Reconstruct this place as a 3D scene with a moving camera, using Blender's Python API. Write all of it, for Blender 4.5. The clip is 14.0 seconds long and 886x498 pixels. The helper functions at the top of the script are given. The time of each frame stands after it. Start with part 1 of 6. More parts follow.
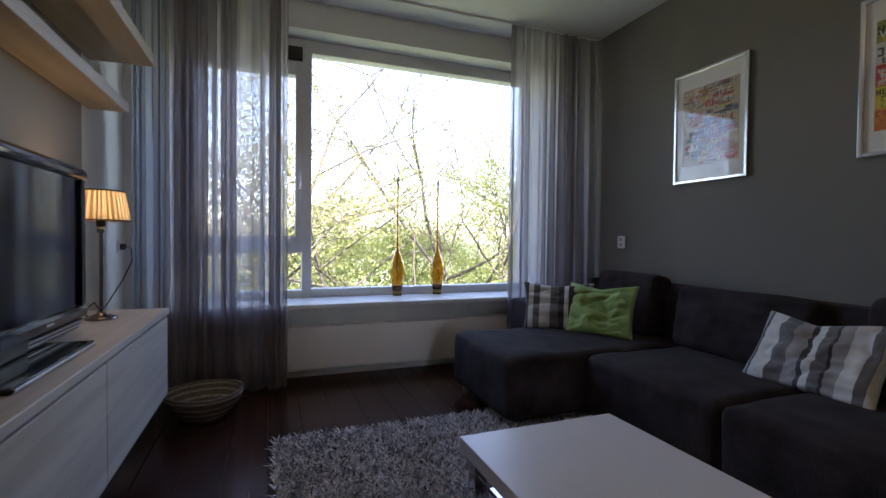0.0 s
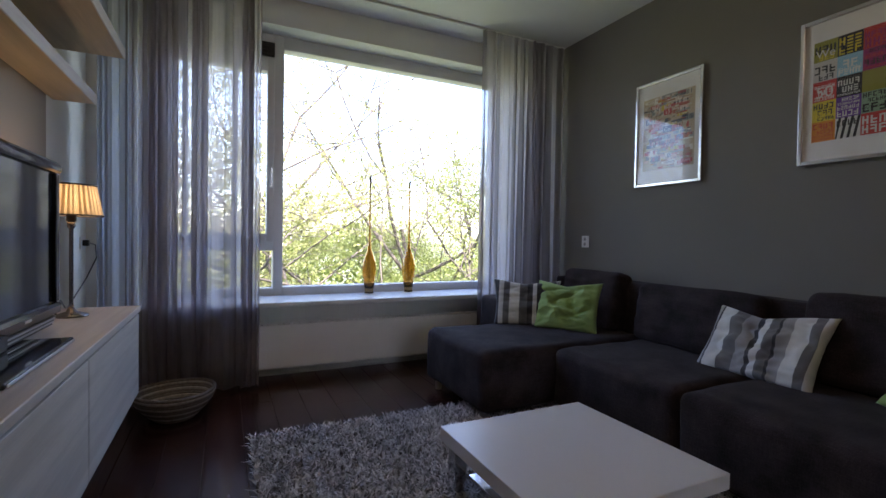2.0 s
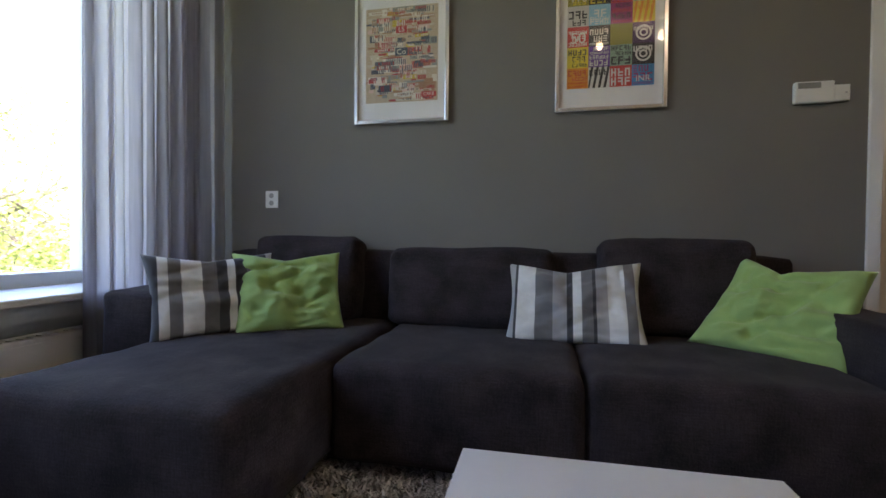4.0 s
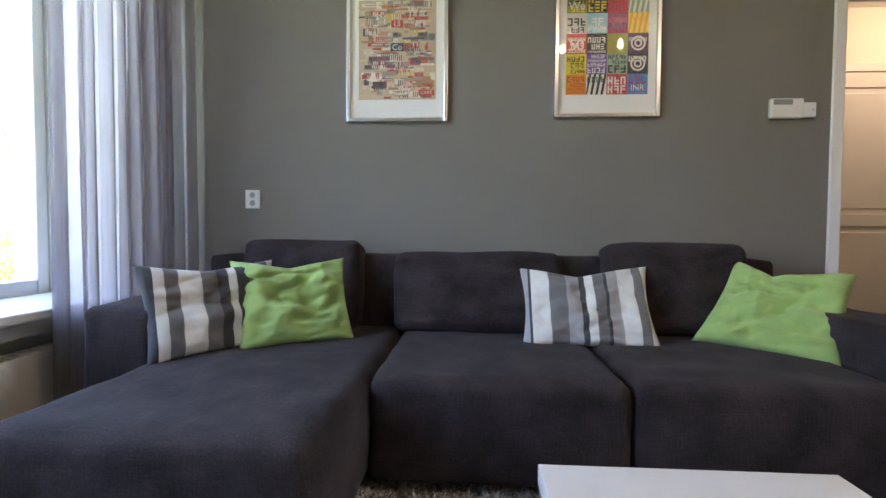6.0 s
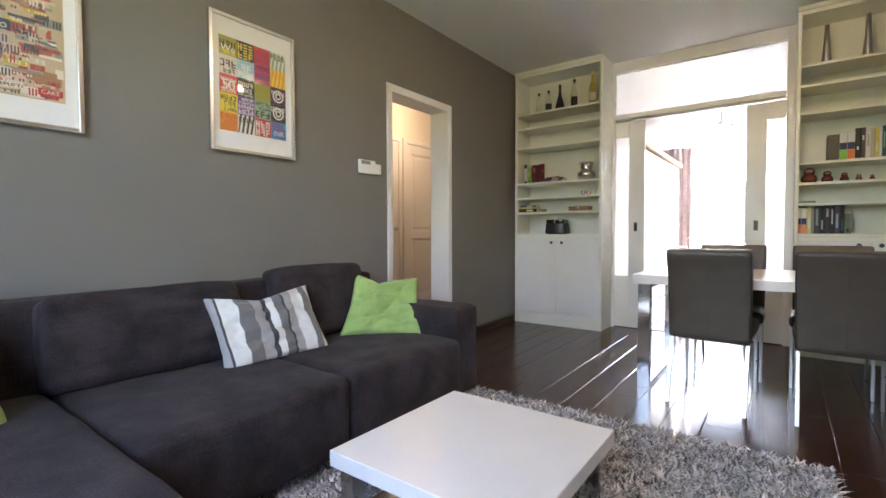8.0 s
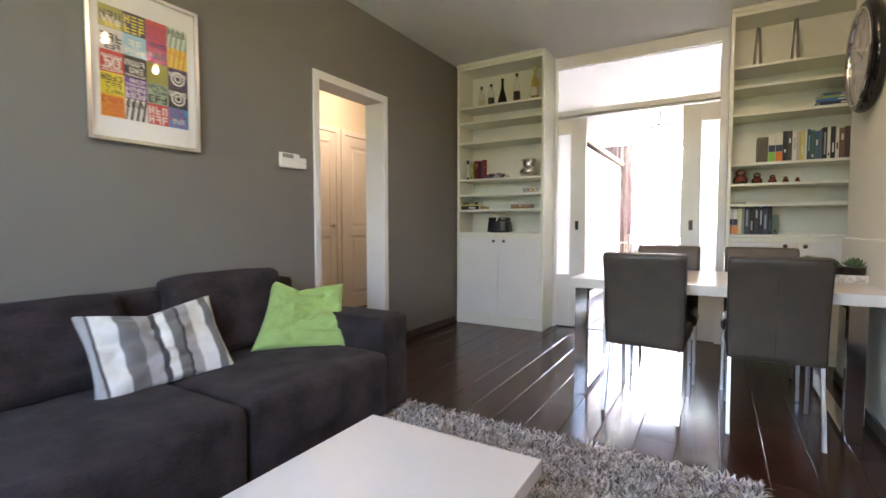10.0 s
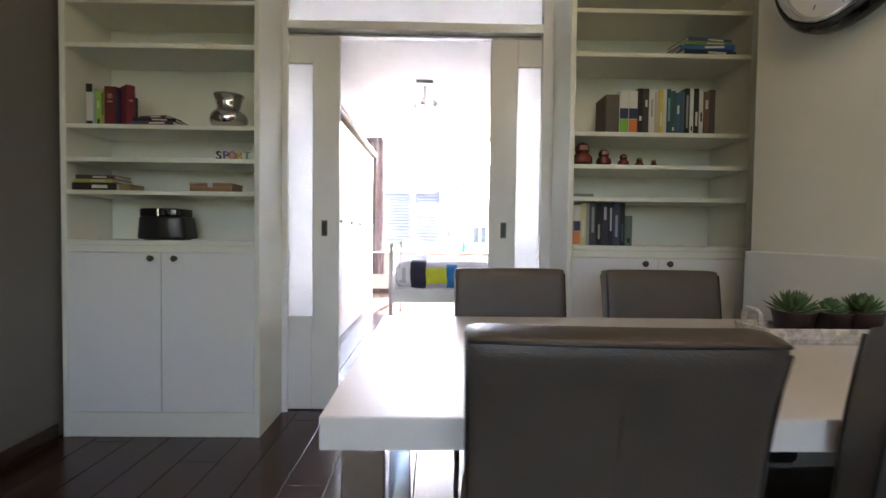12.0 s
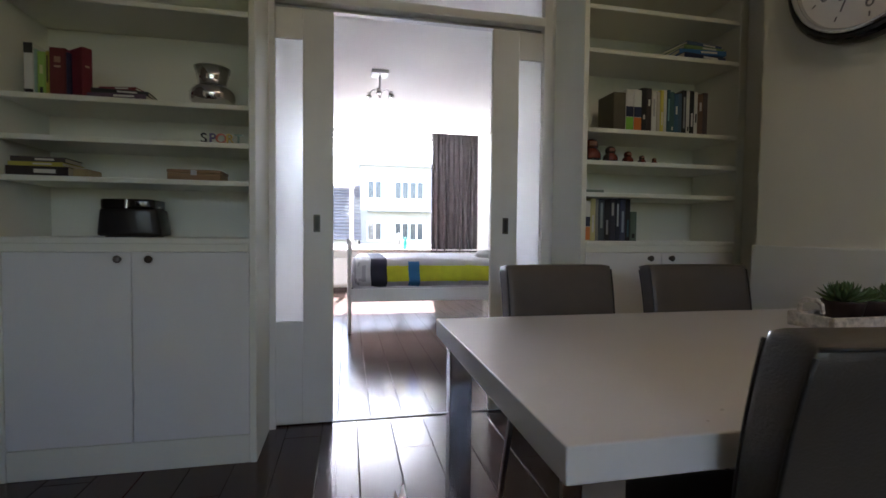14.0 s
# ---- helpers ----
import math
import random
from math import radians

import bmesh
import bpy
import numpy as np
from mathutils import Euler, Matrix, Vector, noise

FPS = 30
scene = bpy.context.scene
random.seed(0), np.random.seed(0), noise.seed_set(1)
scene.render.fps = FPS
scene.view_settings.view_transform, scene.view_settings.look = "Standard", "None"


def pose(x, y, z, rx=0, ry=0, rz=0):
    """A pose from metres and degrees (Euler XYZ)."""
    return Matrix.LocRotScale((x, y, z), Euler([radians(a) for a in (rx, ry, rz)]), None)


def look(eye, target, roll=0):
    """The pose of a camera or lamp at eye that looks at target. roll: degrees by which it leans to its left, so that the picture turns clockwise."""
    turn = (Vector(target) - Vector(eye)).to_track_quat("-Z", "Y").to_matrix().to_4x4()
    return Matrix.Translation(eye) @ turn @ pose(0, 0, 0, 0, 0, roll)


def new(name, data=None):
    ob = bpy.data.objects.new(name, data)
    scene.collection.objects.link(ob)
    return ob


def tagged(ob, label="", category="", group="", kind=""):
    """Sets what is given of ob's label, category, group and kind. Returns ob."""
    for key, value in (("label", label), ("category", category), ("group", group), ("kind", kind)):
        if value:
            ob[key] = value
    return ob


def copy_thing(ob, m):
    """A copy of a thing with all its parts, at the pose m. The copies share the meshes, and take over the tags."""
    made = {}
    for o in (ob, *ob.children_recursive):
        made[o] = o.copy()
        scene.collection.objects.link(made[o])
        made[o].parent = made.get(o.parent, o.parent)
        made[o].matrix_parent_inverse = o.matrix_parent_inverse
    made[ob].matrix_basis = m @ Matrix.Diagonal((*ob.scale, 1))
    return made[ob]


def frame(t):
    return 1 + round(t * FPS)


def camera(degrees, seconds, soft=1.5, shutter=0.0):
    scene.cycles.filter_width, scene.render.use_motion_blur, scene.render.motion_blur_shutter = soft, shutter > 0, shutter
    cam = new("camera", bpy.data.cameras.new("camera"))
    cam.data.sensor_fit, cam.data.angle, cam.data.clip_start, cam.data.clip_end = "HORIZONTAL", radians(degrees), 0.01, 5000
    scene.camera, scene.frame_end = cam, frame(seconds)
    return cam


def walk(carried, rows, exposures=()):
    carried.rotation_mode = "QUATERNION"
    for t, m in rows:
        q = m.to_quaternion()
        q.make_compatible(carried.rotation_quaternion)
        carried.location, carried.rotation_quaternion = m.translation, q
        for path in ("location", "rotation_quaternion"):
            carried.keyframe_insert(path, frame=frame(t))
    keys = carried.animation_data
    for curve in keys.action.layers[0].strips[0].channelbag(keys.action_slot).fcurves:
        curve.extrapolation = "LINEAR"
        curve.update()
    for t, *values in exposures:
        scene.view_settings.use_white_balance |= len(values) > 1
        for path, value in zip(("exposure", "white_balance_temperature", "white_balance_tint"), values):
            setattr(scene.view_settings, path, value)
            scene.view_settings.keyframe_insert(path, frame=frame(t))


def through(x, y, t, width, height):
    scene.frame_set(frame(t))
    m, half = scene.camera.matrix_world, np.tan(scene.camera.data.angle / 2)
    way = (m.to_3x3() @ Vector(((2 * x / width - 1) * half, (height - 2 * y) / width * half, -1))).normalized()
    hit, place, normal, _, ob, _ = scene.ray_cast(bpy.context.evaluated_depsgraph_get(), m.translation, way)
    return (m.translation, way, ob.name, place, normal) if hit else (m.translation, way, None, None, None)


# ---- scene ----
cam = camera(88.1, 14.0, shutter=0.3)
PATH = [
    (0, (-0.227, -0.05, 1.114), (0.483, 1.819, 1.071), 0.6),
    (0.5, (-0.321, -0.103, 1.11), (0.42, 1.754, 1.064), 0.7),
    (1, (-0.337, -0.115, 1.116), (0.444, 1.726, 1.069), 0.7),
    (1.5, (-0.331, -0.116, 1.119), (0.481, 1.711, 1.073), 0.8),
    (2, (-0.334, -0.088, 1.107), (0.528, 1.717, 1.063), 1.0),
    (2.5, (-0.293, 0.139, 1.059), (0.634, 1.91, 1.007), 1.0),
    (3, (-0.125, 0.616, 0.972), (1.212, 2.102, 0.921), 1.6),
    (3.5, (0.003, 1.11, 0.905), (1.798, 1.992, 0.857), 0.8),
    (4, (0.062, 1.49, 0.861), (2.019, 1.904, 0.822), 0.5),
    (4.2, (0.057, 1.62, 0.86), (2.034, 1.932, 0.817), 0.5),
    (6.3, (0.058, 2.0, 0.918), (2.057, 2.022, 0.838), 0.4),
    (6.5, (0.053, 2.13, 0.916), (2.04, 1.924, 0.824), 0.7),
    (7, (0.086, 2.464, 0.931), (1.866, 1.553, 0.878), 0.5),
    (7.5, (0.002, 2.683, 1.018), (1.389, 1.244, 0.96), -0.1),
    (7.7, (-0.001, 2.741, 1.043), (1.248, 1.18, 0.988), -0.2),
    (9.8, (-0.052, 2.6, 1.118), (1.02, 0.914, 1.029), -0.1),
    (10, (0.002, 2.469, 1.126), (1.024, 0.753, 1.028), -0.0),
    (10.5, (0.097, 1.941, 1.113), (1.025, 0.172, 1.006), 0.1),
    (11, (0.212, 1.32, 1.096), (0.839, -0.577, 1.005), 0.4),
    (11.5, (0.373, 0.628, 1.1), (0.681, -1.347, 1.017), 0.6),
    (12, (0.637, 0.21, 1.105), (0.604, -1.789, 1.044), 0.7),
    (12.5, (0.917, 0.135, 1.105), (0.718, -1.855, 1.059), 0.5),
    (13, (1.083, 0.163, 1.13), (0.828, -1.82, 1.075), 0.3),
    (13.5, (1.116, 0.162, 1.136), (0.811, -1.814, 1.082), 0.2),
    (14, (1.154, 0.02, 1.095), (0.747, -1.937, 1.023), 0.6),
]
EXPOSURE = [(0, 3.5, 6300, 26), (2, 3.62, 6300, 26), (2.5, 3.65, 6450, 22), (3, 3.83, 6550, 22), (3.5, 4.05, 6600, 22), (4, 4.4, 6600, 20), (6.5, 5.45, 6750, 19.5), (7.5, 5.62, 6850, 20), (10, 5.65, 6900, 21), (11, 5.5, 6700, 20), (12, 5.05, 6500, 20), (13, 4.45, 6380, 20), (14, 4.02, 6320, 20)]
walk(cam, [(t, look(eye, target, roll)) for t, eye, target, roll in PATH], EXPOSURE)

# ---- light ----
EL = 46.0
world = bpy.data.worlds.new("sky")
scene.world = world
world.use_nodes = True
sky = world.node_tree.nodes.new("ShaderNodeTexSky")
sky.sky_type = "NISHITA"
sky.sun_disc = False
sky.sun_elevation, sky.sun_rotation = radians(EL), radians(190)
world.node_tree.links.new(sky.outputs["Color"], world.node_tree.nodes["Background"].inputs["Color"])
world.node_tree.nodes["Background"].inputs["Strength"].default_value = 0.11
sun = bpy.data.lights.new("sun", "SUN")
sun.energy, sun.angle, sun.color = 5.0, radians(0.5), (1.0, 0.95, 0.87)
sun_ob = new("sun", sun)
sun_ob.matrix_world = look((-3, -20, 24), (0, 0, 24 - 20.2 * math.tan(radians(EL))))

# added strip lamp at the bedroom window's head, stands in for sky light
fill_strip = bpy.data.lights.new("bedroom_window_light", "AREA")
fill_strip.shape, fill_strip.size, fill_strip.size_y, fill_strip.energy, fill_strip.color = "RECTANGLE", 3.3, 0.3, 120.0, (0.95, 0.98, 1.0)
new("bedroom_window_light", fill_strip).matrix_basis = pose(0.45, -8.68, 2.66, 78, 0, 180)

hall_lamp = bpy.data.lights.new("hall_lamp", "POINT")
hall_lamp.energy, hall_lamp.color, hall_lamp.shadow_soft_size = 0.72, (1.0, 0.72, 0.46), 0.06
new("hall_lamp", hall_lamp).location = (3.5, -1.75, 2.72)
for sx, sy in ((0.27, 0.92), (0.4, 0.37), (-0.1, -0.33)):
    spot = bpy.data.lights.new("ceiling_spot_bulb", "POINT")
    spot.energy, spot.color, spot.shadow_soft_size = 0.15, (1.0, 0.8, 0.58), 0.03
    new("ceiling_spot_bulb", spot).location = (sx, sy, 2.84)
bulb = bpy.data.lights.new("table_lamp_bulb", "POINT")
bulb.energy, bulb.color, bulb.shadow_soft_size = 0.085, (1.0, 0.8, 0.48), 0.025
new("table_lamp_bulb", bulb).location = (-0.965, 2.53, 1.25)


# ---- materials ----
def mat(name, color, rough=0.5, metal=0.0, var=0.08, scale=6.0, bump=0.02, bscale=120.0, spread=0.0, stretch=(1, 1, 1), **more):
    """A painted or plain surface: two scales of variation in colour and gloss, fine relief; spread: variation from object to object."""
    m = bpy.data.materials.new(name)
    m.use_nodes = True
    n, l = m.node_tree.nodes, m.node_tree.links
    p = n["Principled BSDF"]
    tc = n.new("ShaderNodeTexCoord")
    mp = n.new("ShaderNodeMapping")
    mp.inputs["Scale"].default_value = stretch
    l.new(tc.outputs["Object"], mp.inputs["Vector"])
    big, fine = n.new("ShaderNodeTexNoise"), n.new("ShaderNodeTexNoise")
    big.inputs["Scale"].default_value, big.inputs["Detail"].default_value = scale, 5
    fine.inputs["Scale"].default_value, fine.inputs["Detail"].default_value = bscale, 3
    l.new(mp.outputs["Vector"], big.inputs["Vector"])
    l.new(mp.outputs["Vector"], fine.inputs["Vector"])
    ramp = n.new("ShaderNodeMapRange")
    ramp.inputs["From Min"].default_value, ramp.inputs["From Max"].default_value = 0.3, 0.7
    ramp.inputs["To Min"].default_value, ramp.inputs["To Max"].default_value = 1 - var, 1 + var
    mixn = n.new("ShaderNodeMath")
    mixn.operation = "MULTIPLY_ADD"
    mixn.inputs[1].default_value = 0.35
    l.new(fine.outputs["Fac"], mixn.inputs[0])
    l.new(big.outputs["Fac"], mixn.inputs[2])
    sub = n.new("ShaderNodeMath")
    sub.operation = "SUBTRACT"
    sub.inputs[1].default_value = 0.175
    l.new(mixn.outputs[0], sub.inputs[0])
    l.new(sub.outputs[0], ramp.inputs["Value"])
    tint = n.new("ShaderNodeMix")
    tint.data_type, tint.blend_type = "RGBA", "MULTIPLY"
    tint.inputs["Factor"].default_value = 1.0
    tint.inputs[6].default_value = (*color, 1)
    l.new(ramp.outputs["Result"], tint.inputs[7])
    out = tint.outputs[2]
    if spread:
        info = n.new("ShaderNodeObjectInfo")
        r2 = n.new("ShaderNodeMapRange")
        r2.inputs["To Min"].default_value, r2.inputs["To Max"].default_value = 1 - spread, 1 + spread
        l.new(info.outputs["Random"], r2.inputs["Value"])
        t2 = n.new("ShaderNodeMix")
        t2.data_type, t2.blend_type = "RGBA", "MULTIPLY"
        t2.inputs["Factor"].default_value = 1.0
        l.new(out, t2.inputs[6])
        l.new(r2.outputs["Result"], t2.inputs[7])
        out = t2.outputs[2]
    l.new(out, p.inputs["Base Color"])
    rr = n.new("ShaderNodeMapRange")
    rr.inputs["To Min"].default_value, rr.inputs["To Max"].default_value = max(0.02, rough - 0.06), min(1, rough + 0.06)
    l.new(big.outputs["Fac"], rr.inputs["Value"])
    l.new(rr.outputs["Result"], p.inputs["Roughness"])
    p.inputs["Metallic"].default_value = metal
    if bump:
        b = n.new("ShaderNodeBump")
        b.inputs["Strength"].default_value, b.inputs["Distance"].default_value = min(1, bump * 10), 0.002
        l.new(fine.outputs["Fac"], b.inputs["Height"])
        l.new(b.outputs["Normal"], p.inputs["Normal"])
    for key, value in more.items():
        p.inputs[key.replace("_", " ")].default_value = value
    return m


def wood(name, dark, light, rough=0.4, grain=14.0, spread=0.12, axis=1, **more):
    """Wood with a drawn-out grain along one axis."""
    st = [grain, grain, grain]
    st[axis] = grain * 0.06
    m = mat(name, light, rough, 0, 0.1, 1.2, 0.03, 9.0, spread, tuple(st), **more)
    n, l = m.node_tree.nodes, m.node_tree.links
    noises = [k for k in n if k.type == "TEX_NOISE"]
    tint = [k for k in n if k.type == "MIX"][0]
    noises[0].inputs["Distortion"].default_value = 0.4
    ramp = n.new("ShaderNodeValToRGB")
    ramp.color_ramp.elements[0].position, ramp.color_ramp.elements[1].position = 0.35, 0.7
    ramp.color_ramp.elements[0].color, ramp.color_ramp.elements[1].color = (*dark, 1), (*light, 1)
    l.new(noises[0].outputs["Fac"], ramp.inputs["Fac"])
    l.new(ramp.outputs["Color"], tint.inputs[6])
    return m


def glass(name, color=(1, 1, 1), rough=0.0, ior=1.45):
    m = bpy.data.materials.new(name)
    m.use_nodes = True
    p = m.node_tree.nodes["Principled BSDF"]
    p.inputs["Base Color"].default_value = (*color, 1)
    p.inputs["Transmission Weight"].default_value = 1.0
    p.inputs["Roughness"].default_value = rough
    p.inputs["IOR"].default_value = ior
    return m


def pane_glass(name):
    """A thin pane: clear, with a faint mirror on it."""
    m = bpy.data.materials.new(name)
    m.use_nodes = True
    n, l = m.node_tree.nodes, m.node_tree.links
    n.remove(n["Principled BSDF"])
    mix, a, b, f = n.new("ShaderNodeMixShader"), n.new("ShaderNodeBsdfTransparent"), n.new("ShaderNodeBsdfGlossy"), n.new("ShaderNodeLayerWeight")
    b.inputs["Roughness"].default_value = 0.004
    f.inputs["Blend"].default_value = 0.5
    power, gloss = n.new("ShaderNodeMath"), n.new("ShaderNodeMath")
    power.operation, gloss.operation = "POWER", "MULTIPLY_ADD"
    power.inputs[1].default_value, gloss.inputs[1].default_value, gloss.inputs[2].default_value = 5.0, 0.85, 0.035
    l.new(f.outputs["Facing"], power.inputs[0])
    l.new(power.outputs[0], gloss.inputs[0])
    l.new(gloss.outputs[0], mix.inputs[0])
    l.new(a.outputs[0], mix.inputs[1])
    l.new(b.outputs[0], mix.inputs[2])
    l.new(mix.outputs[0], n["Material Output"].inputs["Surface"])
    return m


def sheer(name, color, clear, scale=900.0, thru=0.5):
    """A woven voile: part open, part cloth that scatters and passes light."""
    m = bpy.data.materials.new(name)
    m.use_nodes = True
    n, l = m.node_tree.nodes, m.node_tree.links
    n.remove(n["Principled BSDF"])
    tr, di, tl = n.new("ShaderNodeBsdfTransparent"), n.new("ShaderNodeBsdfDiffuse"), n.new("ShaderNodeBsdfTranslucent")
    tr.inputs["Color"].default_value = (*[0.5 + 0.5 * c for c in color], 1)
    noise_t = n.new("ShaderNodeTexNoise")
    noise_t.inputs["Scale"].default_value = 7.0
    tc, mp = n.new("ShaderNodeTexCoord"), n.new("ShaderNodeMapping")
    mp.inputs["Scale"].default_value = (9, 9, 0.5)
    l.new(tc.outputs["Object"], mp.inputs["Vector"])
    l.new(mp.outputs["Vector"], noise_t.inputs["Vector"])
    for b in (di, tl):
        b.inputs["Color"].default_value = (*color, 1)
    m1, m2, mr = n.new("ShaderNodeMixShader"), n.new("ShaderNodeMixShader"), n.new("ShaderNodeMapRange")
    m1.inputs[0].default_value = thru
    mr.inputs["To Min"].default_value, mr.inputs["To Max"].default_value = max(0, 1 - clear - 0.12), min(1, 1 - clear + 0.12)
    l.new(noise_t.outputs["Fac"], mr.inputs["Value"])
    l.new(di.outputs[0], m1.inputs[1])
    l.new(tl.outputs[0], m1.inputs[2])
    l.new(mr.outputs["Result"], m2.inputs[0])
    l.new(tr.outputs[0], m2.inputs[1])
    l.new(m1.outputs[0], m2.inputs[2])
    l.new(m2.outputs[0], n["Material Output"].inputs["Surface"])
    return m


def striped(name, stops, rough=0.85):
    """Cloth with woven stripes along its own width."""
    m = mat(name, (1, 1, 1), rough, 0, 0.06, 30, 0.05, 400, Sheen_Weight=0.2)
    n, l = m.node_tree.nodes, m.node_tree.links
    tint = [k for k in n if k.type == "MIX"][0]
    sep = n.new("ShaderNodeSeparateXYZ")
    tc = [k for k in n if k.type == "TEX_COORD"][0]
    l.new(tc.outputs["Generated"], sep.inputs[0])
    ramp = n.new("ShaderNodeValToRGB")
    ramp.color_ramp.interpolation = "CONSTANT"
    els = ramp.color_ramp.elements
    for i, (pos, c) in enumerate(stops):
        e = els[i] if i < 2 else els.new(pos)
        e.position, e.color = pos, (*c, 1)
    l.new(sep.outputs["X"], ramp.inputs["Fac"])
    l.new(ramp.outputs["Color"], tint.inputs[6])
    return m


M_GREY = mat("grey_wall_paint", (0.20, 0.19, 0.17), 0.7, 0, 0.04, 1.5, 0.03, 220, Specular_IOR_Level=0.2)
M_WHITE = mat("white_wall_paint", (0.76, 0.76, 0.71), 0.6, 0, 0.02, 1.5, 0.03, 200)
M_CREAM = mat("cream_wall_paint", (0.78, 0.76, 0.66), 0.6, 0, 0.02, 1.5, 0.03, 200)
M_TAUPE = mat("taupe_wall_paint", (0.3, 0.26, 0.21), 0.65, 0, 0.03, 1.5, 0.03, 200)
M_CEIL = mat("ceiling_paint", (0.78, 0.78, 0.77), 0.8, 0, 0.02, 2, 0.02, 150)
M_LACQ = mat("white_lacquer", (0.79, 0.79, 0.775), 0.35, 0, 0.02, 3, 0.01, 90)
M_SHELF = mat("shelf_paint", (0.78, 0.785, 0.7), 0.42, 0, 0.02, 3, 0.01, 90)
M_FRAME = mat("window_frame_paint", (0.7, 0.71, 0.72), 0.35, 0, 0.03, 4, 0.01, 90)
M_PLANK = wood("dark_plank", (0.039, 0.0145, 0.0105), (0.055, 0.0225, 0.016), 0.22, 10, 0.2)
M_GROOVE = mat("floor_bed", (0.03, 0.018, 0.012), 0.5)
M_SKIRT = wood("dark_skirting", (0.025, 0.014, 0.01), (0.06, 0.032, 0.022), 0.4, 10, 0.0)
M_SOFA = mat("charcoal_weave", (0.034, 0.0262, 0.0282), 0.92, 0, 0.45, 7, 0.22, 150, Specular_IOR_Level=0.15, Sheen_Weight=0.04)
_n, _l = M_SOFA.node_tree.nodes, M_SOFA.node_tree.links      # slubs of the weave, along and across
_base = [k for k in _n if k.type == "MIX"][0].outputs[2]
_tc = [k for k in _n if k.type == "TEX_COORD"][0]
for _st in ((14, 260, 260), (260, 14, 260), (260, 260, 14)):
    _mp, _no, _mr, _mx = _n.new("ShaderNodeMapping"), _n.new("ShaderNodeTexNoise"), _n.new("ShaderNodeMapRange"), _n.new("ShaderNodeMix")
    _mp.inputs["Scale"].default_value = _st
    _no.inputs["Scale"].default_value, _no.inputs["Detail"].default_value = 1.0, 2
    _mr.inputs["From Min"].default_value, _mr.inputs["From Max"].default_value = 0.35, 0.7
    _mr.inputs["To Min"].default_value, _mr.inputs["To Max"].default_value = 0.86, 1.16
    _mx.data_type, _mx.blend_type = "RGBA", "MULTIPLY"
    _mx.inputs["Factor"].default_value = 1.0
    _l.new(_tc.outputs["Object"], _mp.inputs["Vector"])
    _l.new(_mp.outputs["Vector"], _no.inputs["Vector"])
    _l.new(_no.outputs["Fac"], _mr.inputs["Value"])
    _l.new(_base, _mx.inputs[6])
    _l.new(_mr.outputs["Result"], _mx.inputs[7])
    _base = _mx.outputs[2]
_l.new(_base, _n["Principled BSDF"].inputs["Base Color"])
M_GREEN = mat("green_cotton", (0.3, 0.45, 0.145), 0.85, 0, 0.08, 12, 0.05, 500, Sheen_Weight=0.2)
DK, GR, LG, WH = (0.045, 0.045, 0.05), (0.15, 0.145, 0.145), (0.34, 0.33, 0.33), (0.66, 0.65, 0.62)
M_STRIPE = striped("striped_cotton", [(0, LG), (0.065, DK), (0.085, WH), (0.22, GR), (0.35, LG), (0.45, DK), (0.495, WH), (0.555, GR), (0.635, DK), (0.66, LG), (0.74, WH), (0.86, GR), (0.93, WH)])
M_STRIPE2 = striped("striped_cotton_dark", [(0, DK), (0.1, WH), (0.17, GR), (0.26, WH), (0.41, GR), (0.52, DK), (0.6, WH), (0.66, DK), (0.75, GR), (0.86, DK), (0.93, LG)])
M_GLOSSW = mat("white_gloss_board", (0.75, 0.725, 0.71), 0.3, 0, 0.02, 3, 0.0, 70)
M_TABLEW = mat("white_satin_board", (0.74, 0.72, 0.71), 0.3, 0, 0.02, 3, 0.006, 70)
M_CHROME = mat("chrome", (0.72, 0.72, 0.73), 0.12, 1.0, 0.03, 8, 0.003, 60)
M_DKCHROME = mat("dark_chrome", (0.3, 0.29, 0.3), 0.14, 1.0, 0.05, 8, 0.004, 60)
M_STEEL = mat("brushed_steel", (0.55, 0.55, 0.56), 0.3, 1.0, 0.06, 8, 0.01, 150)
M_ALU = mat("silver_frame", (0.72, 0.72, 0.72), 0.22, 0.9, 0.03, 6, 0.005, 80)
M_DARKMETAL = mat("dark_bronze", (0.09, 0.085, 0.075), 0.4, 0.6, 0.1, 9, 0.01, 120)
M_LEATHER = mat("taupe_leather", (0.072, 0.058, 0.046), 0.42, 0, 0.12, 7, 0.05, 260, Specular_IOR_Level=0.55)
M_DARKLEATHER = mat("dark_leather_seat", (0.025, 0.021, 0.019), 0.36, 0, 0.1, 7, 0.05, 260)
M_BLACK = mat("black_plastic", (0.012, 0.012, 0.013), 0.3, 0, 0.08, 9, 0.01, 200)
M_PIANO = mat("piano_black", (0.008, 0.008, 0.009), 0.05, 0, 0.05, 5, 0.001, 60)
M_SCREEN = mat("dark_screen", (0.008, 0.009, 0.01), 0.08, 0, 0.03, 3, 0.001, 60)
M_CABW = wood("whitewashed_oak", (0.6, 0.555, 0.51), (0.63, 0.585, 0.54), 0.5, 20, 0.03)
M_BIRCH = wood("light_birch", (0.5, 0.36, 0.2), (0.62, 0.47, 0.28), 0.45, 12, 0.05)
M_BOXWOOD = wood("oak_box", (0.2, 0.12, 0.06), (0.27, 0.165, 0.08), 0.5, 18, 0.05, 0)
M_AMBER = glass("amber_glass", (0.68, 0.46, 0.17))
M_CLEAR = glass("clear_glass", (0.95, 0.97, 0.96))
M_PANE = pane_glass("window_pane")
M_SHEER = sheer("grey_voile", (0.52, 0.485, 0.51), 0.36, thru=0.84)
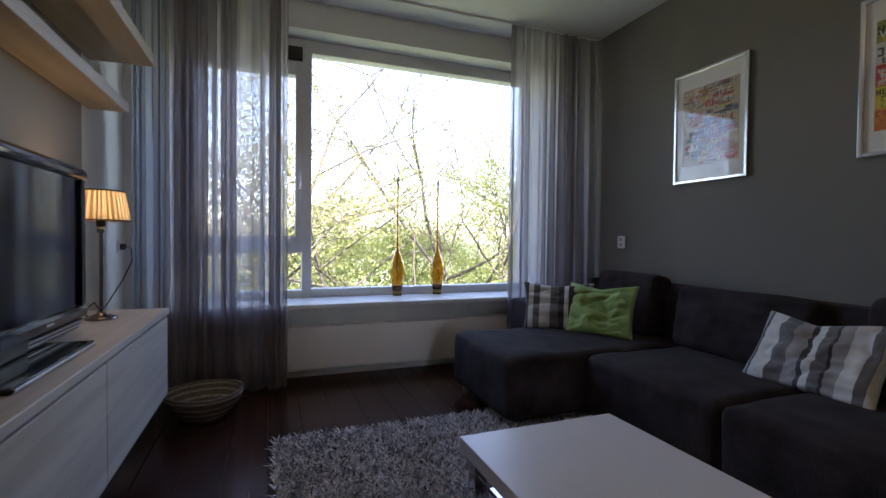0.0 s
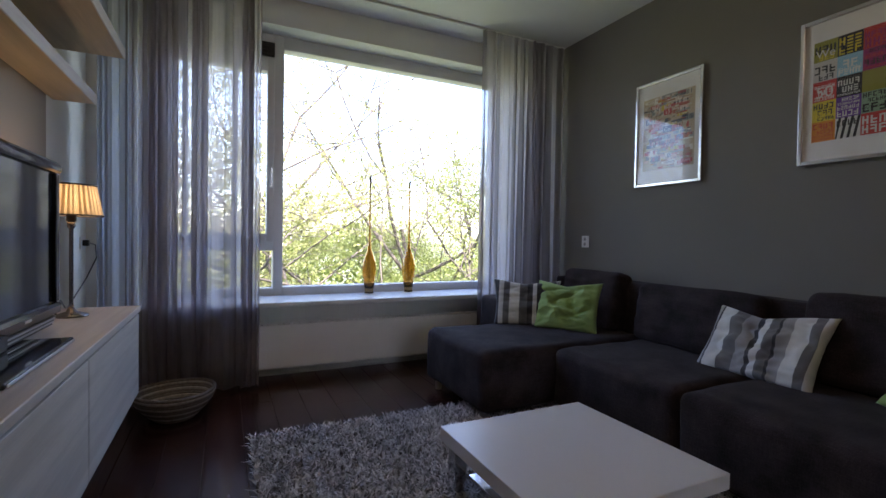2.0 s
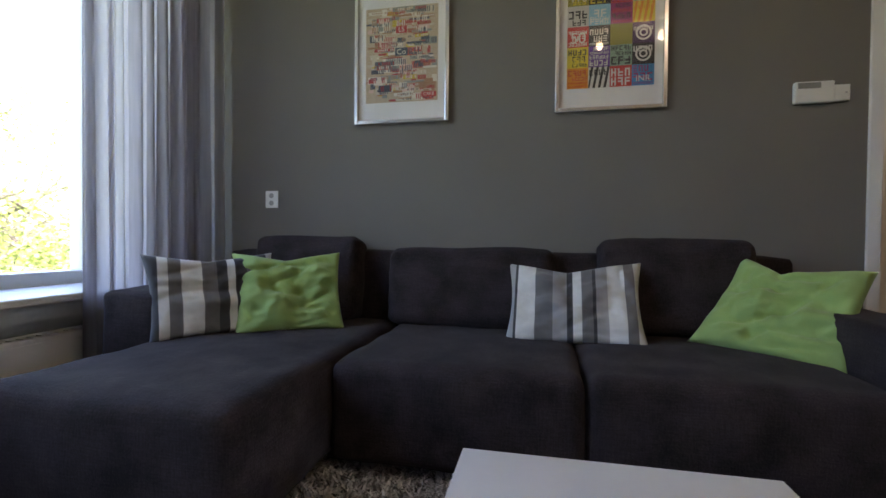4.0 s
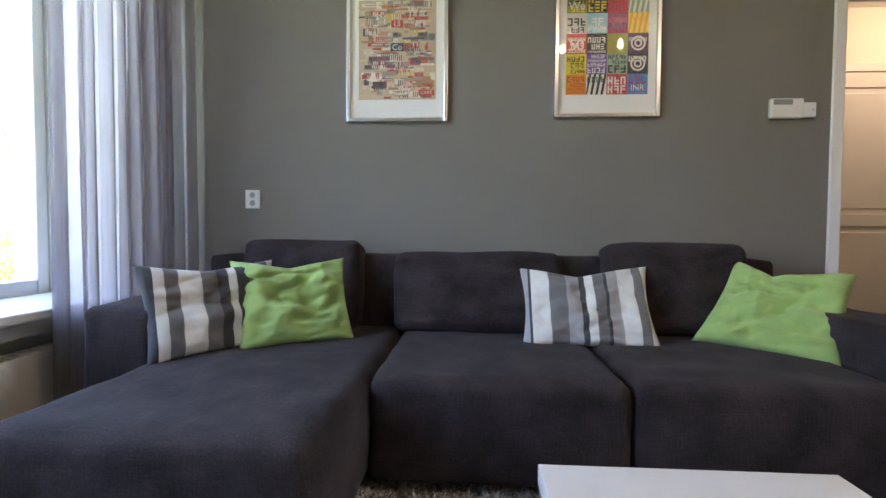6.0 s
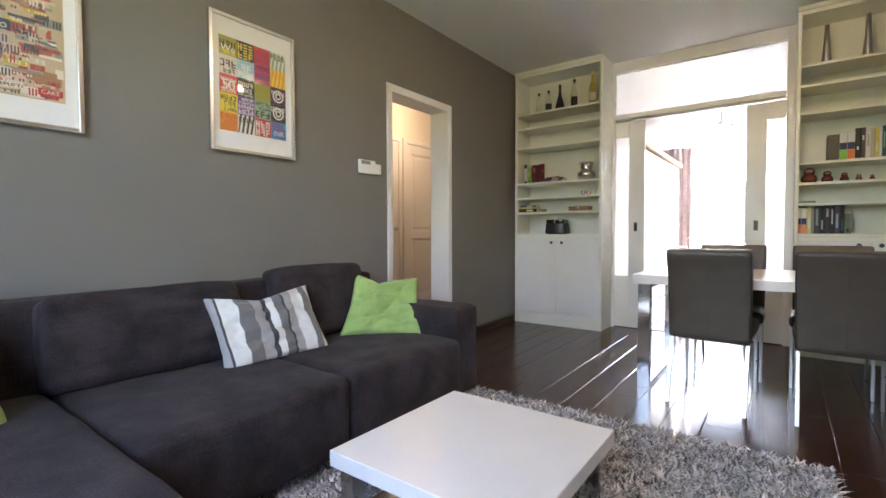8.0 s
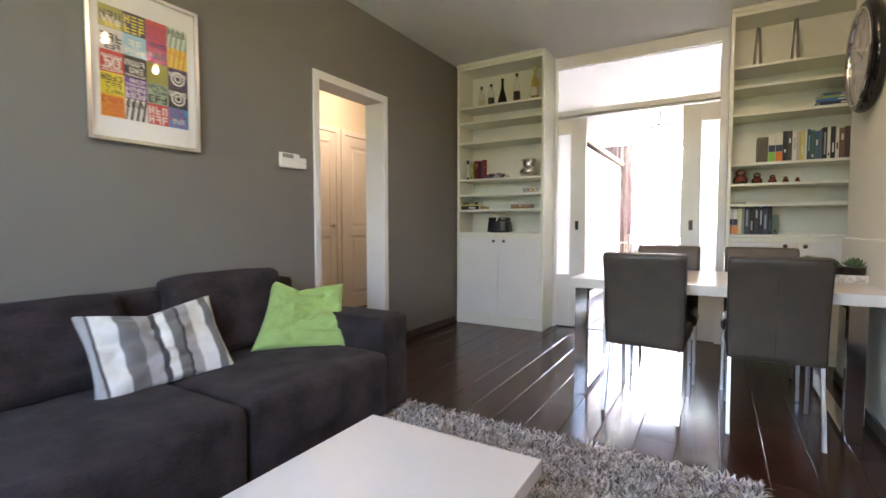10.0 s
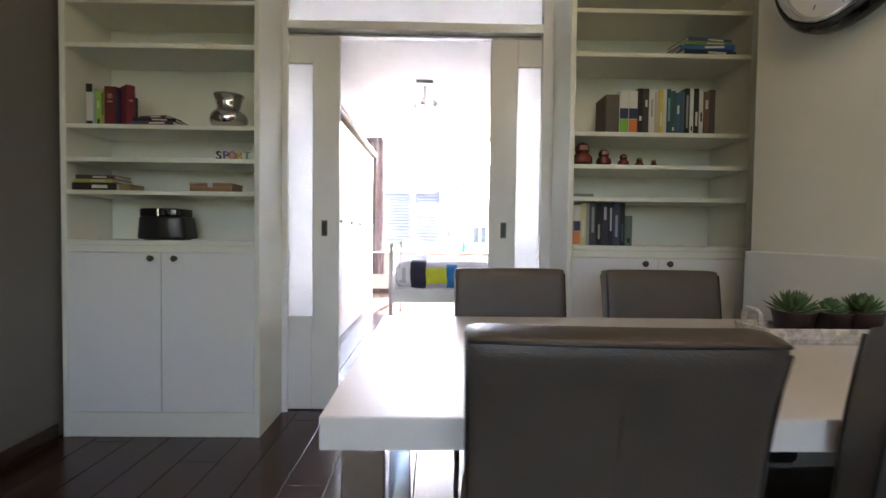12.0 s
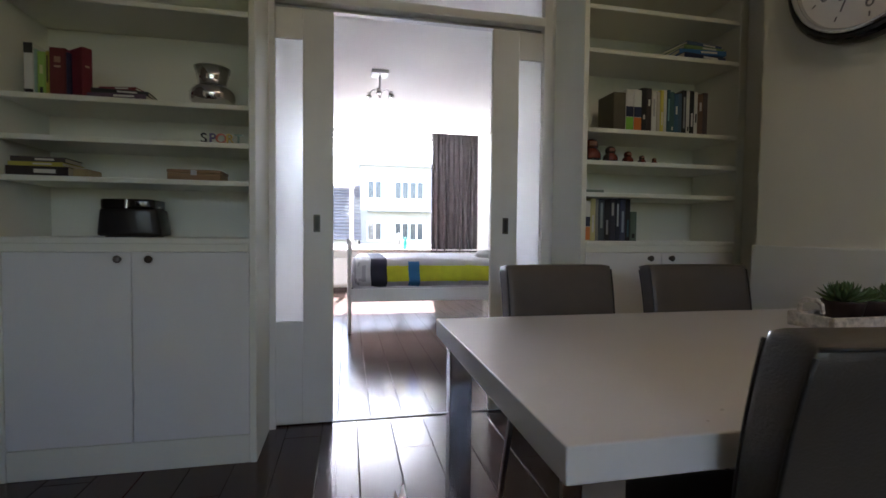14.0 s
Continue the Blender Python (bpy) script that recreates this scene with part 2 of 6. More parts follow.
M_SHEER2 = sheer("pale_voile", (0.55, 0.6, 0.68), 0.08, thru=0.5)
M_DRAPE = mat("grey_drape", (0.13, 0.12, 0.13), 0.85, 0, 0.1, 8, 0.05, 400)
M_BROWND = mat("brown_drape", (0.2, 0.16, 0.165), 0.85, 0, 0.1, 8, 0.05, 400)
M_RUG = mat("grey_shag", (0.46, 0.445, 0.445), 0.95, 0, 0.25, 12, 0, 300)
_n, _l = M_RUG.node_tree.nodes, M_RUG.node_tree.links
_g, _r, _x = _n.new("ShaderNodeNewGeometry"), _n.new("ShaderNodeMapRange"), _n.new("ShaderNodeMix")
_r.inputs["To Min"].default_value, _r.inputs["To Max"].default_value = 0.2, 1.9
_x.data_type, _x.blend_type = "RGBA", "MULTIPLY"
_x.inputs["Factor"].default_value = 1.0
_l.new(_g.outputs["Random Per Island"], _r.inputs["Value"])
_l.new([k for k in _n if k.type == "MIX"][0].outputs[2], _x.inputs[6])
_l.new(_r.outputs["Result"], _x.inputs[7])
_l.new(_x.outputs[2], _n["Principled BSDF"].inputs["Base Color"])
M_RATTAN = mat("grey_rattan", (0.16, 0.13, 0.1), 0.75, 0, 0.25, 60, 0.06, 220)
M_RATTAN2 = mat("pale_rattan", (0.4, 0.36, 0.3), 0.75, 0, 0.25, 60, 0.06, 220)
M_MATBOARD = mat("white_mat_board", (0.8, 0.79, 0.77), 0.8, 0, 0.01, 4, 0.01, 200)
M_PLAST = mat("white_plastic", (0.78, 0.78, 0.76), 0.35, 0, 0.02, 6, 0.005, 100)
M_LEAF = mat("succulent_green", (0.09, 0.16, 0.06), 0.5, 0, 0.3, 25, 0.02, 200)
M_POT = mat("dark_plant_pot", (0.035, 0.02, 0.018), 0.45, 0, 0.15, 12, 0.02, 100)
M_WASHED = mat("distressed_white_wood", (0.6, 0.57, 0.53), 0.75, 0, 0.35, 40, 0.06, 120)
M_BARK = mat("bark", (0.05, 0.042, 0.034), 0.9, 0, 0.3, 6, 0.08, 40)
M_GRASS = mat("grass", (0.085, 0.105, 0.05), 0.95, 0, 0.3, 0.5, 0.05, 8)
M_BRICK = mat("pale_render", (0.4, 0.385, 0.37), 0.85, 0, 0.06, 1, 0.03, 30)
M_TILE = mat("grey_roof_tile", (0.17, 0.15, 0.15), 0.7, 0, 0.2, 2, 0.05, 20)
M_DARKGLASS = mat("far_window_glass", (0.06, 0.065, 0.07), 0.1, 0, 0.1, 2, 0, 20)


def leaf_mat(name, color, through):
    m = mat(name, color, 0.6, 0, 0.3, 0.7, 0, 60)
    n, l = m.node_tree.nodes, m.node_tree.links
    t, mix = n.new("ShaderNodeBsdfTranslucent"), n.new("ShaderNodeMixShader")
    t.inputs["Color"].default_value = (*through, 1)
    mix.inputs[0].default_value = 0.45
    l.new(n["Principled BSDF"].outputs[0], mix.inputs[1])
    l.new(t.outputs[0], mix.inputs[2])
    l.new(mix.outputs[0], n["Material Output"].inputs["Surface"])
    return m


M_FOLIAGE = leaf_mat("spring_leaves", (0.1, 0.125, 0.03), (0.18, 0.22, 0.04))
M_FOLIAGE2 = leaf_mat("young_leaves", (0.13, 0.14, 0.045), (0.24, 0.25, 0.07))
M_SHADE = leaf_mat("pleated_lampshade", (0.66, 0.58, 0.46), (0.78, 0.66, 0.46))


def frosted(name, color, thru=0.75):
    m = bpy.data.materials.new(name)
    m.use_nodes = True
    n, l = m.node_tree.nodes, m.node_tree.links
    p = n["Principled BSDF"]
    p.inputs["Base Color"].default_value = (*color, 1)
    p.inputs["Roughness"].default_value = 0.35
    t, mix = n.new("ShaderNodeBsdfTranslucent"), n.new("ShaderNodeMixShader")
    t.inputs["Color"].default_value = (*color, 1)
    mix.inputs[0].default_value = thru
    rf, m2 = n.new("ShaderNodeBsdfRefraction"), n.new("ShaderNodeMixShader")
    rf.inputs["Color"].default_value = (*color, 1)
    rf.inputs["Roughness"].default_value, rf.inputs["IOR"].default_value = 0.7, 1.15
    m2.inputs[0].default_value = 0.55
    l.new(t.outputs[0], m2.inputs[1])
    l.new(rf.outputs[0], m2.inputs[2])
    l.new(p.outputs[0], mix.inputs[1])
    l.new(m2.outputs[0], mix.inputs[2])
    l.new(mix.outputs[0], n["Material Output"].inputs["Surface"])
    return m


M_FROST = frosted("frosted_glass", (0.95, 0.96, 0.96), 0.88)


# ---- mesh helpers ----
def finish(bm, name, material, smooth=False):
    me = bpy.data.meshes.new(name)
    bm.normal_update()
    if smooth:
        for f in bm.faces:
            f.smooth = True
    bm.to_mesh(me)
    bm.free()
    for m in (material if isinstance(material, (list, tuple)) else [material]):
        me.materials.append(m)
    return me


def part(name, bm, material, parent=None, label="", smooth=False):
    """Links a bmesh as one mesh object under a thing or a part."""
    ob = new(name, finish(bm, name, material, smooth))
    ob.parent = parent
    if label:
        ob["label"] = label
    return ob


def thing(name, at, label, category, group="", turn=0.0, kind=""):
    ob = new(name)
    ob.empty_display_size = 0.1
    ob.matrix_basis = pose(*at, 0, 0, turn)
    return tagged(ob, label, category, group, kind)


def solid(name, bm, material, label, category, group="", kind="", smooth=False):
    """A thing that is one mesh."""
    return tagged(part(name, bm, material, None, "", smooth), label, category, group, kind)


def box(bm, x0, x1, y0, y1, z0, z1, bev=0.0, seg=1):
    ret = bmesh.ops.create_cube(bm, size=1)
    c = Vector(((x0 + x1) / 2, (y0 + y1) / 2, (z0 + z1) / 2))
    s = (abs(x1 - x0), abs(y1 - y0), abs(z1 - z0))
    for v in ret["verts"]:
        v.co = Vector((v.co.x * s[0], v.co.y * s[1], v.co.z * s[2])) + c
    if bev:
        edges = list({e for v in ret["verts"] for e in v.link_edges})
        bmesh.ops.bevel(bm, geom=edges, offset=min(bev, 0.49 * min(s)), segments=seg, profile=0.5, affect="EDGES")
    return bm


def B(x0, x1, y0, y1, z0, z1, bev=0.0, seg=1):
    return box(bmesh.new(), x0, x1, y0, y1, z0, z1, bev, seg)


def lathe(profile, n=24, bm=None, at=(0, 0, 0)):
    """A turned shape: profile rows of (radius, height)."""
    bm = bm or bmesh.new()
    rings = []
    for r, z in profile:
        if r < 1e-5:
            rings.append([bm.verts.new((at[0], at[1], at[2] + z))])
        else:
            rings.append([bm.verts.new((at[0] + r * math.cos(2 * math.pi * k / n), at[1] + r * math.sin(2 * math.pi * k / n), at[2] + z)) for k in range(n)])
    for a, b in zip(rings, rings[1:]):
        for k in range(n):
            q = [a[k % len(a)], a[(k + 1) % len(a)], b[(k + 1) % len(b)], b[k % len(b)]]
            q = list(dict.fromkeys(q))
            if len(q) > 2:
                bm.faces.new(q)
    return bm


def tube(points, r, n=8, bm=None, r2=None, close=True):
    """A round bar along points, from radius r to r2."""
    bm = bm or bmesh.new()
    pts = [Vector(p) for p in points]
    rings = []
    for i, p in enumerate(pts):
        d = (pts[min(i + 1, len(pts) - 1)] - pts[max(i - 1, 0)]).normalized()
        u = d.orthogonal().normalized()
        if i and rings:
            u = (last - d * last.dot(d)).normalized()
        last = u
        w = d.cross(u)
        rad = r if r2 is None else r + (r2 - r) * i / (len(pts) - 1)
        rings.append([bm.verts.new(p + rad * (u * math.cos(2 * math.pi * k / n) + w * math.sin(2 * math.pi * k / n))) for k in range(n)])
    for a, b in zip(rings, rings[1:]):
        for k in range(n):
            bm.faces.new((a[k], a[(k + 1) % n], b[(k + 1) % n], b[k]))
    if close:
        bm.faces.new(rings[0][::-1])
        bm.faces.new(rings[-1])
    return bm


def soft_box(x0, x1, y0, y1, z0, z1, r=0.05, puff=0.012, n=10, seed=0, wave=0.009):
    """An upholstered block: rounded edges, full faces and a slight unevenness."""
    bm = bmesh.new()
    bmesh.ops.create_cube(bm, size=2)
    bmesh.ops.subdivide_edges(bm, edges=bm.edges[:], cuts=n, use_grid_fill=True)
    h = Vector(((x1 - x0) / 2, (y1 - y0) / 2, (z1 - z0) / 2))
    c = Vector(((x0 + x1) / 2, (y0 + y1) / 2, (z0 + z1) / 2))
    for v in bm.verts:
        u = v.co.copy()
        # crowd the grid towards the edges so that the rounding has points
        u = Vector([math.copysign(abs(a) ** 0.55, a) for a in u])
        p = Vector((u.x * h.x, u.y * h.y, u.z * h.z))
        inner = Vector([max(-(h[i] - r), min(h[i] - r, p[i])) for i in range(3)])
        d = p - inner
        if d.length > 1e-6:
            p = inner + d.normalized() * r
        full = (1 - abs(u.y * u.z) ** 1) * (1 - abs(u.x * u.z)) * (1 - abs(u.x * u.y))
        p += Vector((u.x, u.y, u.z)) * puff * full
        p += noise.noise_vector((p + c) * 5.0 + Vector((seed, 0, 0))) * wave
        v.co = p + c
    return bm


def pillow(w, h, t, seed, n=48, crease=0.052, sag=0.0, taper=0.0):
    """A filled cover: pinched corners, creases, thick in the middle. It lies in the x-z plane."""
    bm = bmesh.new()
    sides = []
    for s in (-1, 1):
        grid = []
        for j in range(n + 1):
            row = []
            for i in range(n + 1):
                u, v = 2 * i / n - 1, 2 * j / n - 1
                edge = (1 - u ** 4) * (1 - v ** 4)
                pull = 1 - 0.045 * ((1 - abs(u) ** 2) * abs(v) ** 3 + (1 - abs(v) ** 2) * abs(u) ** 3)
                x, z = u * w / 2 * (1 - 0.04 * (1 - v * v) * abs(u)) * pull, v * h / 2 * (1 - 0.06 * (1 - u * u) * abs(v)) * pull
                q = Vector((u * 2.3 + seed * 7.1, v * 2.3, s * 3))
                wr = noise.noise(q) * 0.6 + 0.45 * abs(noise.noise(q * 2.1)) + 0.55 * (1 - min(1, 2.2 * abs(noise.noise(Vector((u * 1.1 + v * 0.5, v * 2.2 - u * 0.6, seed * 3.3 + s)))))) ** 2
                y = s * t / 2 * edge ** 0.42 * (1 + 0.25 * noise.noise(q * 0.6)) + crease * wr * edge
                x += taper * w / 2 * max(0, -u) * (v + 1) / 2
                z -= sag * h * max(0, 1 - abs(u + 0.1)) ** 1.4 * max(0, (v + 0.3) / 1.3)
                row.append(bm.verts.new((x, y, z)))
            grid.append(row)
        for j in range(n):
            for i in range(n):
                f = [grid[j][i], grid[j][i + 1], grid[j + 1][i + 1], grid[j + 1][i]]
                bm.faces.new(f if s < 0 else f[::-1])
        sides.append(grid)
    bmesh.ops.remove_doubles(bm, verts=bm.verts[:], dist=0.0008)
    return bm


def text(bm_parent, name, body, size, depth, material, m, label=""):
    """Raised letters in the built-in font."""
    cu = bpy.data.curves.new(name, "FONT")
    cu.body, cu.size, cu.extrude, cu.align_x = body, size, depth, "CENTER"
    tmp = bpy.data.objects.new(name, cu)
    scene.collection.objects.link(tmp)
    me = bpy.data.meshes.new_from_object(tmp.evaluated_get(bpy.context.evaluated_depsgraph_get()))
    bpy.data.objects.remove(tmp)
    me.materials.clear()
    me.materials.append(material)
    ob = new(name, me)
    ob.parent = bm_parent
    ob.matrix_basis = m
    if label:
        ob["label"] = label
    return ob


COLORS = {}


def paint(color, rough=0.55):
    key = (color, rough)
    if key not in COLORS:
        COLORS[key] = mat("print_colour", color, rough, 0, 0.06, 12, 0.005, 120)
    return COLORS[key]


def S(name, bm, material, label="", smooth=False):
    """A piece of the setting."""
    ob = part(name, bm, material, None, "", smooth)
    return tagged(ob, label, "", "", "structure")

# ---- the rooms: walls, ceilings, openings ----
CZ = 2.98          # ceiling
EX = 2.65          # grey wall
WX = -1.18         # wall behind the television
NY = 3.75          # window wall, inner face
PY = -2.63         # partition with the sliding doors

wall_east = bmesh.new()
box(wall_east, EX, EX + 0.19, -0.092, 4.1, 0, CZ)
box(wall_east, EX, EX + 0.19, -2.9, -0.912, 0, CZ)
box(wall_east, EX, EX + 0.19, -0.912, -0.092, 2.27, CZ)
S("wall_east", wall_east, M_GREY, "warm grey painted living room wall with a doorway")

wall_north = bmesh.new()
box(wall_north, WX - 0.2, -0.9, NY, 4.1, 0, CZ)
box(wall_north, 2.2, EX, NY, 4.1, 0, CZ)
box(wall_north, -0.9, 2.2, NY, 4.1, 0, 0.57)
box(wall_north, -0.9, 2.2, NY, 4.1, 2.76, CZ)
S("wall_north", wall_north, M_WHITE, "white window wall with a wide opening")
S("wall_west_tv", B(WX - 0.2, WX, -0.3, 2.985, 0, CZ), M_TAUPE, "taupe painted wall behind the television")
S("wall_west_corner", B(WX - 0.2, WX, 2.985, NY, 0, CZ), M_WHITE, "white painted wall beside the window")
wb = B(-1.38, -0.81, -1.87, -0.3, 0, CZ, 0.004)
S("wall_west_dining", wb, M_CREAM, "cream painted wall beside the dining table")
S("wainscot", B(-0.808, -0.785, -1.874, -0.3, 0, 1.05, 0.006, 2), M_WHITE, "cream painted wainscot panel with a top ledge")
S("wall_niche", B(-1.38, -1.1, -2.75, -1.874, 0, CZ), M_CREAM)

partition = bmesh.new()
box(partition, -1.5, -0.06, -2.79, -2.70, 0, CZ)
box(partition, 1.54, EX, -2.79, -2.70, 0, CZ)
box(partition, -0.06, 1.54, -2.79, -2.70, 2.88, CZ)
box(partition, -1.1, -0.06, -2.615, -2.60, 0, CZ)
box(partition, 1.54, EX, -2.615, -2.60, 0, CZ)
S("wall_south_partition", partition, M_LACQ, "white partition with pockets for sliding doors")

S("ceiling", B(-1.4, EX, -2.79, 4.1, CZ, CZ + 0.2), M_CEIL, "smooth white ceiling")
S("ceiling_bedroom", B(-1.7, EX, -8.9, -2.79, CZ, CZ + 0.2), M_CEIL)
S("ceiling_hall", B(EX + 0.19, 4.5, -4.2, 1.2, 2.9, 3.1), M_CEIL)

# bedroom shell
S("wall_bedroom_west", B(-1.7, -1.45, -8.9, -2.79, 0, CZ), M_WHITE)
S("wall_bedroom_east", B(EX, EX + 0.19, -8.9, -2.9, 0, CZ), M_WHITE)
bw = bmesh.new()
box(bw, -1.45, -1.3, -8.9, -8.62, 0, CZ)
box(bw, 2.2, EX, -8.9, -8.62, 0, CZ)
box(bw, -1.3, 2.2, -8.9, -8.62, 0, 0.78)
box(bw, -1.3, 2.2, -8.9, -8.62, 2.9, CZ)
S("wall_bedroom_south", bw, M_WHITE, "white bedroom wall with a wide window")
# hall shell
S("wall_hall_east", B(4.3, 4.5, -4.2, 1.2, 0, 2.9), M_CREAM, "cream hall wall lit by a warm lamp")
S("wall_hall_north", B(EX + 0.19, 4.3, 1.0, 1.2, 0, 2.9), M_CREAM)
S("wall_hall_south", B(EX + 0.19, 4.3, -4.2, -4.0, 0, 2.9), M_CREAM)

# skirting along the grey wall
sk = bmesh.new()
box(sk, EX - 0.014, EX, -2.24, -0.97, 0, 0.07, 0.003)
box(sk, EX - 0.014, EX, -0.06, 3.74, 0, 0.07, 0.003)
S("baseboard", sk, M_SKIRT, "dark brown wooden skirting")
S("baseboard_dining", B(-0.7849, -0.771, -1.87, -0.3, 0, 0.07, 0.003), M_SKIRT)
S("baseboard_hall", B(4.286, 4.3, -4.0, 1.0, 0, 0.07, 0.003), M_SKIRT)

# door frame of the doorway
df = thing("door_frame", (EX, -0.502, 0), "white painted wooden door lining in the grey wall", "door frame", kind="structure")
for name, a, b, z0, z1 in (("jamb", -0.455, -0.395, 0, 2.32), ("jamb", 0.395, 0.455, 0, 2.32), ("head", -0.395, 0.395, 2.255, 2.32)):
    part(name, B(-0.014, 0.205, a, b, z0, z1, 0.004, 2), M_LACQ, df)


def panel_door(name, at, turn, w, h, label, handle_side):
    """A white two-panel door in its frame, front towards local -y; the base in the middle."""
    d = thing(name, at, label, "door", turn=turn, kind="structure")
    leaf = bmesh.new()
    st = 0.11
    rails = ((0, 0.2), (1.0, 1.11), (h - 0.13, h))
    box(leaf, -w / 2, -w / 2 + st, 0, 0.04, 0.01, h, 0.003)
    box(leaf, w / 2 - st, w / 2, 0, 0.04, 0.01, h, 0.003)
    for a, b in rails:
        box(leaf, -w / 2 + st, w / 2 - st, 0, 0.04, max(a, 0.01), b, 0.003)
    lf = part("door_leaf", leaf, M_LACQ, d)
    for a, b in ((0.2, 1.0), (1.11, h - 0.13)):
        pn = bmesh.new()
        box(pn, -w / 2 + st, w / 2 - st, 0.014, 0.03, a, b)
        box(pn, -w / 2 + st + 0.045, w / 2 - st - 0.045, 0.004, 0.02, a + 0.045, b - 0.045, 0.01)
        part("panel", pn, M_LACQ, lf)
    fr = bmesh.new()
    for s in (-1, 1):
        box(fr, s * (w / 2 + 0.004), s * (w / 2 + 0.074), -0.012, 0.045, 0, h + 0.07, 0.003)
    box(fr, -w / 2 - 0.004, w / 2 + 0.004, -0.012, 0.045, h + 0.004, h + 0.07, 0.003)
    part("frame", fr, M_LACQ, d)
    s = handle_side
    hd = bmesh.new()
    box(hd, s * (w / 2 - 0.08), s * (w / 2 - 0.03), -0.008, 0.001, 1.115, 1.165, 0.003)
    tube([(s * (w / 2 - 0.055), 0, 1.14), (s * (w / 2 - 0.055), -0.045, 1.14), (s * (w / 2 - 0.17), -0.05, 1.14)], 0.009, 8, hd)
    part("door_handle", hd, M_STEEL, lf, "steel lever handle", True)
    return d


panel_door("door_1", (4.255, -1.56, 0), -90, 0.8, 2.33, "closed white two-panel hall door with a steel lever", 1)
panel_door("door_2", (4.255, -2.48, 0), -90, 0.7, 2.33, "closed white two-panel hall door beside another", 1)


# ---- front window ----
win = thing("window_1", (0, 4.0, 0), "wide white-framed window with a casement and a fixed pane", "window", kind="structure")
WL, WR, WB, WT = -0.9, 2.2, 0.60, 2.76
fr = bmesh.new()
for x0, x1, z0, z1 in ((WL, WL + 0.06, WB, WT), (WR - 0.06, WR, WB, WT), (0.03, 0.106, WB, WT)):
    box(fr, x0, x1, -0.05, 0.07, z0, z1, 0.004)
for x0, x1, z0, z1 in ((WL + 0.06, 0.03, WB, 0.672), (0.106, WR - 0.06, WB, 0.68), (WL + 0.06, 0.03, 2.562, WT), (0.106, WR - 0.06, 2.656, WT), (WL + 0.06, 0.03, 0.985, 1.06)):
    box(fr, x0, x1, -0.048, 0.068, z0, z1, 0.004)
part("window_frame", fr, M_FRAME, win)
sash = bmesh.new()
box(sash, -0.84, -0.78, -0.075, 0.03, 1.06, 2.56, 0.005)
box(sash, -0.025, 0.032, -0.075, 0.03, 1.06, 2.56, 0.005)
box(sash, -0.78, -0.025, -0.074, 0.029, 1.06, 1.125, 0.005)
box(sash, -0.78, -0.025, -0.074, 0.029, 2.45, 2.56, 0.005)
sash_ob = part("casement", sash, M_FRAME, win)
part("pane", B(-0.78, -0.025, -0.02, -0.014, 1.125, 2.45), M_PANE, sash_ob)
hd = B(-0.008, 0.02, -0.085, -0.075, 1.5, 1.56, 0.003)
box(hd, -0.002, 0.014, -0.11, -0.085, 1.52, 1.535, 0.003)
box(hd, -0.004, 0.016, -0.118, -0.106, 1.52, 1.66, 0.005)
part("handle", hd, M_STEEL, sash_ob, "slim steel casement handle")
for x0, x1, z0, z1 in ((-0.84, 0.03, 0.672, 0.985), (0.106, 2.14, 0.68, 2.656)):
    part("pane", B(x0, x1, 0.0, 0.006, z0, z1), M_PANE, win)
for o in win.children_recursive:
    if o.name.startswith("pane"):
        o.visible_shadow = False
vent = B(-0.125, 0.03, -0.075, -0.03, 2.575, 2.685, 0.004)
for k in range(3):
    box(vent, -0.12, -0.02, -0.083, -0.07, 2.59 + k * 0.03, 2.604 + k * 0.03, 0.002)
part("vent", vent, M_BLACK, win, "black vent cover")
S("window_sill", B(-0.95, 2.25, 3.50, 3.949, 0.576, 0.612, 0.008, 2), M_LACQ, "deep white window board")
S("sill_box", B(-0.9, 2.2, 3.6, 3.749, 0.50, 0.575), M_WHITE)

# curtain rail on the ceiling
S("curtain_rail", B(-1.15, 2.63, 3.455, 3.48, CZ - 0.022, CZ - 0.001, 0.004), M_LACQ, "white ceiling curtain rail")


